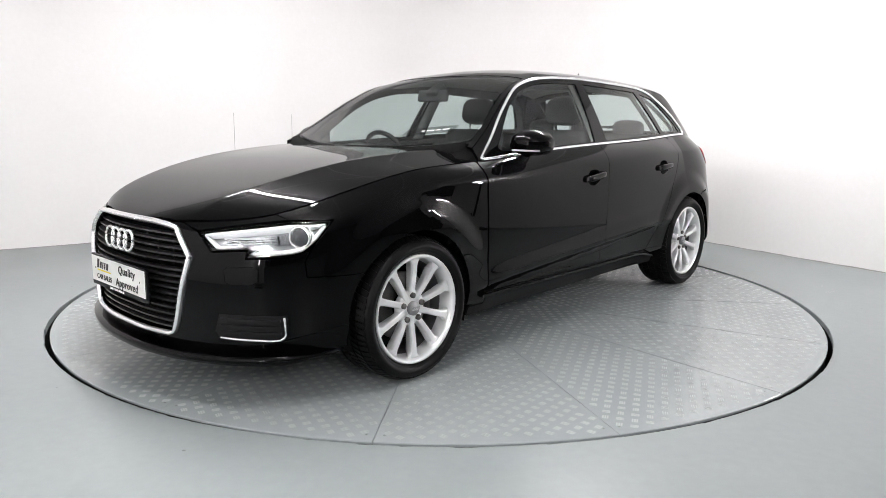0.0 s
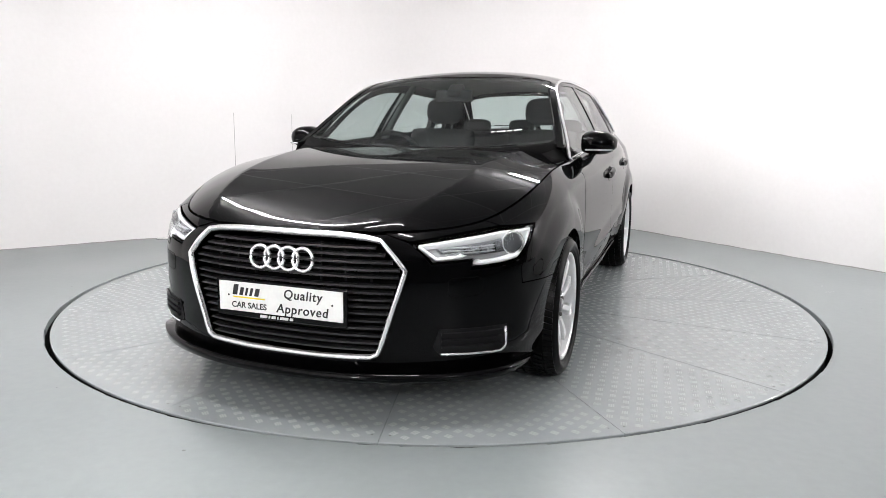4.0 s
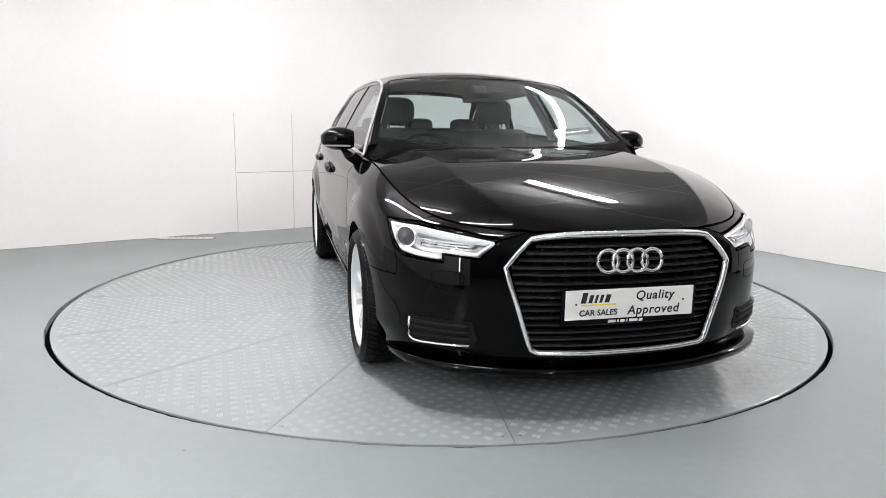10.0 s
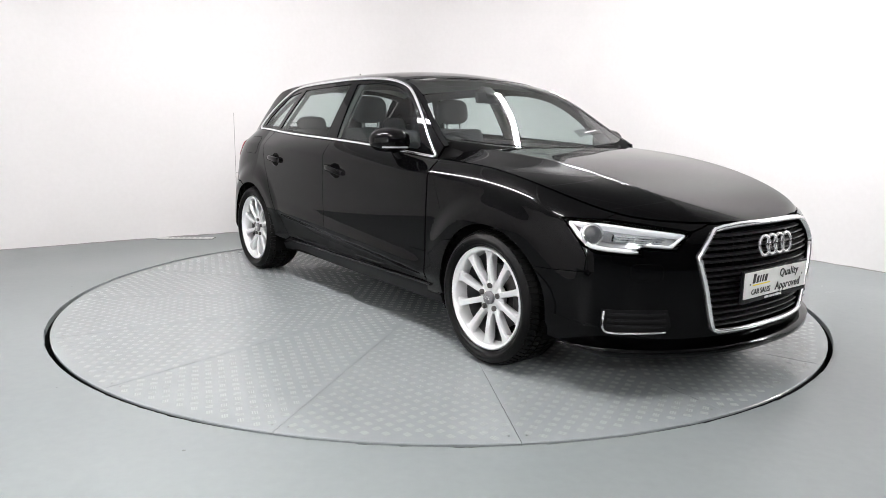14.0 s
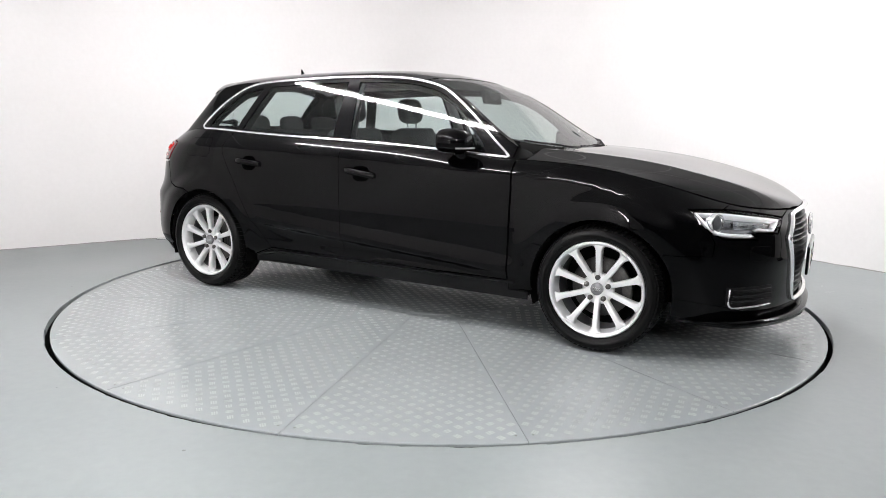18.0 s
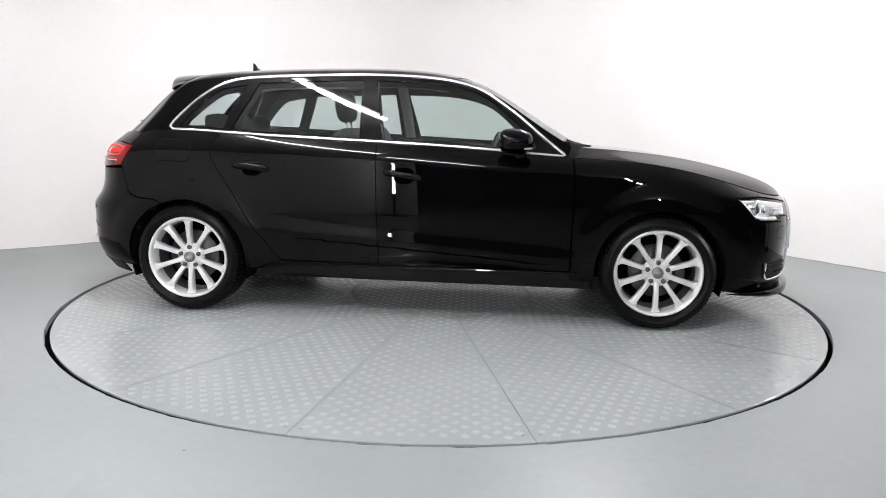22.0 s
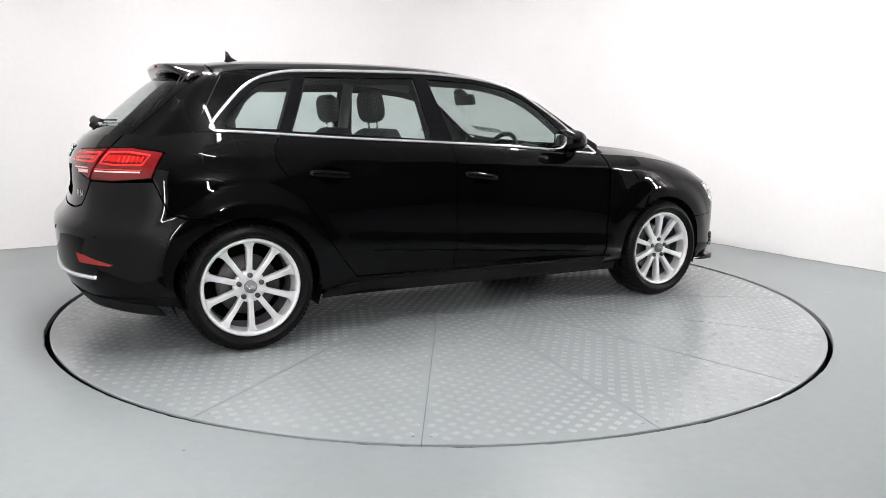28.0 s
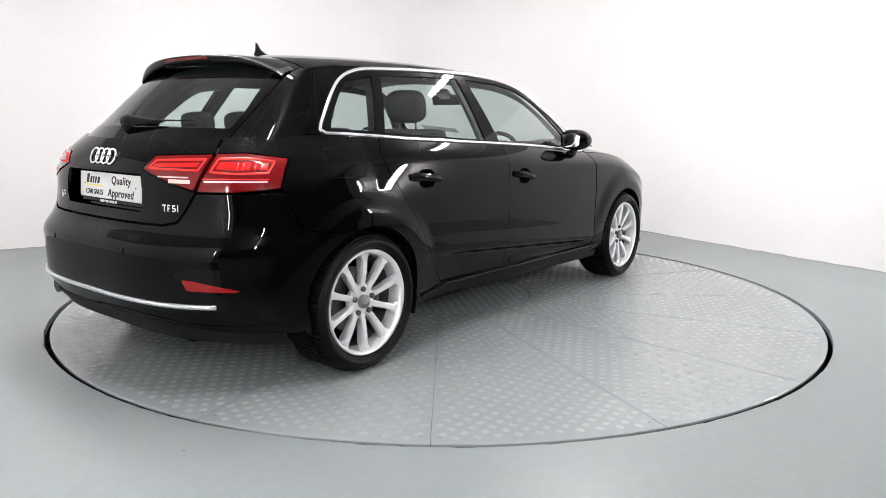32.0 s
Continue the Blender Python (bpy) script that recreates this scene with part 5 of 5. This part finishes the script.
# door handles, fuel flap, mirrors
for sgn in (1, -1):
    for s0, z0, slope in ((-0.068, 0.805, -0.14), (-0.927, 0.832, -0.08)):
        cup = []
        for i in range(20):
            a = 2 * math.pi * i / 20
            cup.append((s0 + 0.008 + 0.057 * math.copysign(abs(math.cos(a)) ** 0.7, math.cos(a)), z0 - 0.002 + 0.044 * math.copysign(abs(math.sin(a)) ** 0.7, math.sin(a))))
        v, t, n = skin(tub, cup, outward, gap=0.0, lift=0.0012, depth=0.002, step=0.02, mirror=sgn < 0)
        recess = piece("handle_recess", v, t, PAINT, car, "gloss black hand recess", True, [(q + Vector((0, 0, -0.9 if k.z > z0 else 0.7))).normalized() for q, k in zip(n, v)])
        verts = []
        for i in range(15):
            k = -1 + 2 * i / 14
            s, z = s0 + 0.103 * k, z0 + 0.002 + slope * 0.1 * k
            h = 0.0175 * (1 - abs(k) ** 8 * 0.3)
            o = 0.018 + 0.016 * (1 - abs(k) ** 3)
            if abs(k) > 0.86:
                o *= 0.72
            ring = [(-h, 0.0), (-h, o * 0.75), (-h * 0.5, o), (h * 0.5, o), (h, o * 0.75), (h, 0.0)]
            verts += [on_body(s, z + a, b, sgn) for a, b in ring]
        piece("door_handle", verts, grid_faces(15, 6) + [tuple(range(6)), tuple(14 * 6 + j for j in range(6))], PAINT, car, "gloss black pull handle")
    flap = [(-1.535, 0.955), (-1.52, 0.975), (-1.325, 0.977), (-1.302, 0.96), (-1.298, 0.88), (-1.318, 0.858), (-1.50, 0.862), (-1.522, 0.88)]
    if sgn < 0:
        v, t, n = skin(tub, shrunk(flap, -0.0025), outward, gap=0.0, lift=0.0005, depth=0.001, step=0.02, mirror=True)
        piece("flap_gap", v, t, DARK, car, "", True, n)
        v, t, n = skin(tub, flap, outward, gap=0.0, lift=0.0011, depth=0.002, step=0.02, mirror=True)
        piece("fuel_flap", v, t, PAINT, car, "", True, n)
    rows = []
    for i in range(15):
        k = i / 14
        y = 0.795 + 0.172 * k
        end = (1 - 0.62 * max(0, (k - 0.45) / 0.55) ** 2.6) * (0.8 + 0.2 * min(1, k * 4))
        fore, aft, up, down = 0.112 * end, 0.066 * end, (0.052 + 0.016 * math.sin(math.pi * (0.25 + 0.6 * k))) * end, 0.058 * end
        cz, cx = 0.994, 0.525 - 0.012 * k
        for j in range(24):
            a = 2 * math.pi * j / 24
            c, q = math.cos(a), math.sin(a)
            rows.append((cx + math.copysign(abs(c) ** (0.72 if c > 0 else 0.36), c) * (fore if c > 0 else aft), sgn * y, cz + math.copysign(abs(q) ** 0.8, q) * (up if q > 0 else down)))
    faces = grid_faces(15, 24)
    faces += [(i * 24 + 23, (i + 1) * 24 + 23, (i + 1) * 24, i * 24) for i in range(14)] + [tuple(range(24)), tuple(14 * 24 + j for j in range(24))[::-1]]
    mirror = piece("door_mirror", rows, faces if sgn < 0 else [g[::-1] for g in faces], PAINT, car, "gloss black door mirror")
    glass = []
    for i in range(11):
        k = 0.1 + 0.68 * i / 10
        end = (1 - 0.62 * max(0, (k - 0.45) / 0.55) ** 2.6) * (0.8 + 0.2 * min(1, k * 4))
        tall = 0.042 * end * (1 - abs(2 * i / 10 - 1) ** 4 * 0.35)
        glass += [(0.525 - 0.012 * k - 0.066 * end - 0.0012, sgn * (0.795 + 0.172 * k), 0.994 + tall * (-1 + 2 * j / 4)) for j in range(5)]
    faces = grid_faces(11, 5)
    piece("mirror_glass", glass, faces if sgn < 0 else [g[::-1] for g in faces], MIRROR, mirror, "mirror glass facing backwards")
    foot = []
    for y, z, w, h in ((0.765, 0.895, 0.05, 0.024), (0.8, 0.898, 0.046, 0.026), (0.84, 0.918, 0.038, 0.028), (0.86, 0.95, 0.036, 0.022)):
        foot += [(0.56 + w * math.cos(b), sgn * y, z + h * math.sin(b)) for b in [2 * math.pi * j / 12 for j in range(12)]]
    ff = grid_faces(4, 12) + [(i * 12 + 11, (i + 1) * 12 + 11, (i + 1) * 12, i * 12) for i in range(3)]
    piece("mirror_foot", foot, ff, PAINT, mirror, "black mirror foot")
    path = [(0.628 - 0.012 * (i / 8) - 0.03 * (i / 8) ** 6, sgn * (0.82 + 0.13 * i / 8), 0.962) for i in range(9)]
    piece("indicator", *tube(path, 0.005, 6), shader_once("smoked_lens", (0.3, 0.3, 0.31), 0.15), mirror, "slim indicator strip")

# ---- cabin ----


def cushion(name, lo, hi, m, material, parent, bevel=0.035, label=""):
    bm = bmesh.new()
    box(bm, lo, hi, bevel)
    ob = part(name, bm, material, parent, label, True)
    for poly in ob.data.polygons:
        poly.use_smooth = True
    ob.matrix_basis = m
    return ob


def pillow(name, size, m, material, parent, label="", power=3.2):
    """A plump rounded block."""
    bm = bmesh.new()
    bmesh.ops.create_uvsphere(bm, u_segments=28, v_segments=16, radius=1.0)
    for v in bm.verts:
        r = sum(abs(c) ** power for c in v.co) ** (-1 / power)
        v.co = Vector([v.co[i] * r * size[i] for i in range(3)])
    ob = part(name, bm, material, parent, label, True)
    ob.matrix_basis = m
    return ob


def headrest(x, y, z, parent, w=0.13, h=0.09):
    rest = pillow("headrest", (0.05, w, h), pose(x, y, z, 0, -8, 0), FABRIC, parent, "dark cloth headrest")
    for k in (-0.06, 0.06):
        ob = piece("headrest_post", *tube([(0, k, -0.19), (0, k, -0.05)], 0.006, 8), CHROME, rest)
    return rest


for y in (0.36, -0.36):
    seat = cushion("seat", (-0.25, -0.25, 0.0), (0.27, 0.25, 0.16), pose(-0.05, y, 0.42, 0, -6, 0), FABRIC, car, 0.05, "dark grey cloth front seat")
    cushion("seat_back", (-0.08, -0.235, -0.02), (0.06, 0.235, 0.56), pose(-0.3, y, 0.52, 0, -18, 0), FABRIC, car, 0.06, "dark grey cloth seat back")
    headrest(-0.50, y, 1.175, car)
cushion("rear_bench", (-0.25, -0.62, 0.0), (0.25, 0.62, 0.16), pose(-0.95, 0, 0.46, 0, -6, 0), FABRIC, car, 0.05, "dark grey cloth rear bench")
cushion("rear_backrest", (-0.07, -0.6, 0.0), (0.06, 0.6, 0.52), pose(-1.14, 0, 0.54, 0, -20, 0), FABRIC, car, 0.05, "dark grey cloth rear backrest")
for y in (0.37, 0.0, -0.37):
    headrest(-1.32, y, 1.07, car, 0.115 if y else 0.1, 0.06)
verts = []
for i in range(21):
    y = -0.7 + 1.4 * i / 20
    hump = 0.045 * bump_at(y, -0.36, 0.2) + 0.01 * bump_at(y, 0, 0.2)
    for x, z in ((0.93, 0.905), (0.8, 0.925 + hump * 0.3), (0.62, 0.925 + hump), (0.52, 0.905 + hump * 0.8), (0.47, 0.84), (0.5, 0.7), (0.55, 0.5)):
        verts.append((x - 0.1 * (y / 0.7) ** 2, y, z))
piece("dashboard", verts, grid_faces(21, 7), TRIM, car, "soft black dashboard")
wheel = []
for i in range(40):
    a = 2 * math.pi * i / 40
    wheel.append((0.185 * math.sin(a) * math.sin(radians(24)), 0.185 * math.cos(a), 0.185 * math.sin(a) * math.cos(radians(24))))
sw = piece("steering_wheel", *tube(wheel, 0.015, 8, True), TRIM, car, "black leather steering wheel")
sw.location = (0.36, -0.36, 0.86)
bm = bmesh.new()
box(bm, (-0.02, -0.06, -0.05), (0.02, 0.06, 0.05), 0.015, pose(0, 0, 0, 0, 24, 0))
box(bm, (-0.008, -0.175, -0.015), (0.008, 0.175, 0.02), 0.006, pose(0, 0, 0, 0, 24, 0))
part("wheel_boss", bm, TRIM, sw)
bm = bmesh.new()
box(bm, (-0.015, -0.115, -0.035), (0.015, 0.115, 0.035), 0.013)
im = part("inner_mirror", bm, TRIM, car, "black interior mirror")
im.matrix_basis = pose(0.33, 0, 1.245, 0, -15, 0)
bm = bmesh.new()
box(bm, (-0.05, -0.045, -0.02), (0.05, 0.045, 0.02), 0.015)
part("sensor_housing", bm, TRIM, car, "", True).matrix_basis = pose(0.31, 0, 1.275, 0, 34, 0)
lining = [(x, y - 0.03) for x, y in ((x, rails[x]) for x in xs) if x < 0.21]
lining = lining + [(x, -y) for x, y in reversed(lining)]
v, t, n = skin(roof_point, lining, upward, gap=0.0, lift=-0.03, depth=0.0, step=0.06)
piece("headlining", v, [g[::-1] for g in t], LINER, car, "pale grey roof lining", True, [-k for k in n])
bm = bmesh.new()
box(bm, (-1.86, -0.56, 0.955), (-1.3, 0.56, 0.975), 0.008)
part("parcel_shelf", bm, FABRIC, car, "dark parcel shelf")
for sgn in (1, -1):
    v, f = [], []
    for x0, x1 in ((-0.30, -0.23),):
        for i in range(9):
            z = 0.98 + 0.36 * i / 8
            lean = 0.03 * (i / 8)
            y = glass_y(-0.28, z) - 0.025
            v += [(x0 - lean, sgn * y, z), (x0 - lean, sgn * (y - 0.05), z), (x1 - lean, sgn * (y - 0.05), z), (x1 - lean, sgn * y, z)]
        f = grid_faces(9, 4)
    piece("pillar_trim", v, f, LINER, car, "grey inner pillar trim")
    v = []
    for i in range(31):
        x = 0.8 - 2.2 * i / 30
        b = belt(x)
        v += [(x, sgn * (b.y - 0.012), b.z - 0.004), (x, sgn * (b.y - 0.09), b.z - 0.02), (x, sgn * (b.y - 0.1), b.z - 0.3)]
    piece("door_card", v, grid_faces(31, 3), TRIM, car, "black inner door lining")
# stickers on the glass
for y0, y1, x0, x1, colour, label in ((-0.47, -0.36, 0.243, 0.225, WHITE_INK, "small white sticker"),):
    v = [on_glass(x, y, 0.0025) for x, y in ((x0 + 0.0, y0), (x0 + 0.005, y1), (x1 + 0.03, y1), (x1 + 0.025, y0))]
    piece("sticker", v, [(0, 1, 2, 3)], colour, car, label, False)
tag_x = lambda y, k: 0.86 - 0.06 * k - 0.17 * (y / 0.7) ** 2
v = [on_glass(tag_x(y, k), y, 0.0025) for y, k in ((0.26, 0), (0.54, 0), (0.54, 1), (0.26, 1))]
piece("sticker", v, [(0, 1, 2, 3)], clear("smoked_sticker", (0.6, 0.62, 0.62), 0.03), car, "grey sticker with a line of small white writing", False)
v, f = [], []
y = 0.51
for w in (0.035, 0.022, 0.04, 0.016):
    k = len(v)
    v += [on_glass(tag_x(a, c), a, 0.004) for a, c in ((y, 0.42), (y - w, 0.42), (y - w, 0.58), (y, 0.58))]
    f.append((k, k + 1, k + 2, k + 3))
    y -= w + 0.012
piece("sticker_print", v, f, WHITE_INK, car, "small white writing", False)

v, f = [], []
y = 0.13
for w in (0.05, 0.03, 0.06, 0.025):
    k = len(v)
    v += [on_glass(x, a, 0.002) for a, x in ((y, -1.545), (y - w, -1.545), (y - w, -1.53), (y, -1.53))]
    f.append((k, k + 1, k + 2, k + 3))
    y -= w + 0.014
piece("sticker_print", v, f, WHITE_INK, car, "line of small white writing on the rear window", False)

# ---- wall panels and things in the studio ----
into = Vector((0.566, -0.824, 0)).normalized()
along = -LEFT
foot = Vector((-3.674, 1.259, 0))


def on_wall(a, z, out):
    p = foot + along * a + into * out
    return (p.x, p.y, z)


def wall_board(a0, a1, z0, z1, out=0.004):
    v = [on_wall(a, z, o) for o in (0.0, out) for a, z in ((a0, z0), (a1, z0), (a1, z1), (a0, z1))]
    ob = piece("wall_panel", v, [(4, 5, 6, 7), (0, 1, 5, 4), (1, 2, 6, 5), (2, 3, 7, 6), (3, 0, 4, 7)], WALL_PAINT, bpy.data.objects["wall_left"], "white board set into the wall", False)
    return ob


for a0, a1, z0, z1 in ((2.014, 2.6, 0.0, 0.59), (2.014, 2.6, 0.598, 1.165), (2.606, 3.3, 0.0, 0.59), (2.606, 3.3, 0.598, 1.165)):
    wall_board(a0, a1, z0, z1)
JOINT = shader("grey_joint", (0.35, 0.34, 0.33), 0.8)
for a0, a1, z0, z1 in ((2.0085, 2.0125, 0.0, 1.17), (2.6015, 2.6045, 0.0, 1.165), (2.014, 2.9, 0.592, 0.596)):
    v = [on_wall(a, z, o) for o in (0.0, 0.002) for a, z in ((a0, z0), (a1, z0), (a1, z1), (a0, z1))]
    piece("wall_joint", v, [(4, 5, 6, 7), (0, 1, 5, 4), (1, 2, 6, 5), (2, 3, 7, 6), (3, 0, 4, 7)], JOINT, bpy.data.objects["wall_left"], "", False)
rng = random.Random(3)
for name, path in (("left", [left_end, CORNER + LEFT * ROUND]), ("corner", bend), ("right", [CORNER + RIGHT * ROUND, WHITE_END])):
    v = []
    pts = []
    for a, b in zip(path, path[1:]):
        k = max(1, int((b - a).length / 0.09))
        pts += [a.lerp(b, i / k) for i in range(k)]
    pts.append(path[-1])
    for i, p in enumerate(pts):
        d = (pts[min(i + 1, len(pts) - 1)] - pts[max(i - 1, 0)]).normalized()
        n = Vector((d.y, -d.x, 0))
        h = FLOOR_Z + 0.004 + 0.006 * rng.random() ** 2
        v += [p + n * 0.0015 + Vector((0, 0, FLOOR_Z)), p + n * 0.0015 + Vector((0, 0, h)), p - n * 0.01 + Vector((0, 0, h))]
    tagged(piece("trim", v, grid_faces(len(pts), 3), JOINT, None, "", False), "dirty grey sealing line along the foot of the wall", "trim", kind="structure")

bm = bmesh.new()
box(bm, (-0.26, -0.056, 0.0), (0.26, 0.056, 0.004), 0.002)
loose = tagged(part("loose_plate", bm, INK), "white plate with a black edge lying on the floor", "number plate")
bm = bmesh.new()
box(bm, (-0.252, -0.048, 0.004), (0.252, 0.048, 0.006), 0.001)
part("plate_face", bm, WHITE_PLATE, loose, "white plate face with faint grey print")
v, f = [], []
for i in range(7):
    k = len(v)
    x = -0.16 + 0.05 * i
    v += [(x, -0.025, 0.0066), (x + 0.03, -0.025, 0.0066), (x + 0.03, 0.025, 0.0066), (x, 0.025, 0.0066)]
    f.append((k, k + 1, k + 2, k + 3))
piece("plate_print", v, f, shader_once("pale_grey_ink", (0.55, 0.55, 0.55), 0.5), loose, "", False)
loose.matrix_basis = pose(-2.385, 1.985, FLOOR_Z, 0, 0, 5)
bolt = data_of("deck_bolt", [(0.0035 * math.cos(a), 0.0035 * math.sin(a), 0.0008) for a in [2 * math.pi * i / 8 for i in range(8)]] + [(0.0045 * math.cos(a), 0.0045 * math.sin(a), 0.0) for a in [2 * math.pi * i / 8 for i in range(8)]], [tuple(range(8))] + [(i, i + 8, (i + 1) % 8 + 8, (i + 1) % 8) for i in range(8)], STEEL, False)
for i in range(SEAMS):
    for r in (0.66, 1.4, 2.19):
        for k in (-1, 1):
            a = radians(SEAM0 + i * 360 / SEAMS) + k * 0.032 / r
            ob = new("deck_bolt", bolt)
            ob.parent = table
            ob.location = (r * math.cos(a), r * math.sin(a), 0)


# scratches and small chips in the floor paint
rng = random.Random(21)
for name, material, label, marks in (
        ("floor_scratch", WHITE_INK, "pale scratch in the floor paint", ((2.62, 0.1, 8, 0.09), (2.66, 0.28, -15, 0.05), (-2.75, -0.5, 20, 0.05), (1.7, -2.35, 30, 0.06), (2.45, -1.25, -35, 0.07), (-1.9, -2.1, 12, 0.05))),
        ("floor_crack", JOINT, "fine dark crack in the floor paint", ((2.2, -1.72, -24, 0.42), (2.58, -1.95, -30, 0.35), (-2.6, -1.2, 40, 0.3), (-2.95, 0.35, 30, 0.5), (2.95, 0.6, -50, 0.4)))):
    for x, y, turn, length in marks:
        v, n = [], 14
        for i in range(n + 1):
            k = i / n
            wide = 0.0016 * math.sin(math.pi * k) * rng.uniform(0.5, 1.4) + 0.0003
            wave = rng.uniform(-0.006, 0.006) * length * 4
            v += [((k - 0.5) * length, wave - wide, 0.0006), ((k - 0.5) * length, wave + wide, 0.0006)]
        ob = piece(name, v, [g[::-1] for g in grid_faces(n + 1, 2)], material, floor, label, False)
        ob.matrix_basis = pose(x, y, FLOOR_Z, 0, 0, turn)

# ---- movement ----


def heading(t):
    return -40.968 + 5.7845 * (t - 16) + 0.00126 * (t - 16) ** 2


def motions():
    """The table turns steadily, and the car rides on it, a little off its middle."""
    table_rows, car_rows = [], []
    for i in range(33):
        a = heading(i)
        c, k = math.cos(radians(a)), math.sin(radians(a))
        table_rows.append((float(i), pose(0, 0, 0, 0, 0, a)))
        car_rows.append((float(i), pose(-0.0697 * c - 0.1698 * k, -0.0697 * k + 0.1698 * c, 0, 0, 0, a)))
    walk(table, table_rows)
    walk(car, car_rows)


motions()
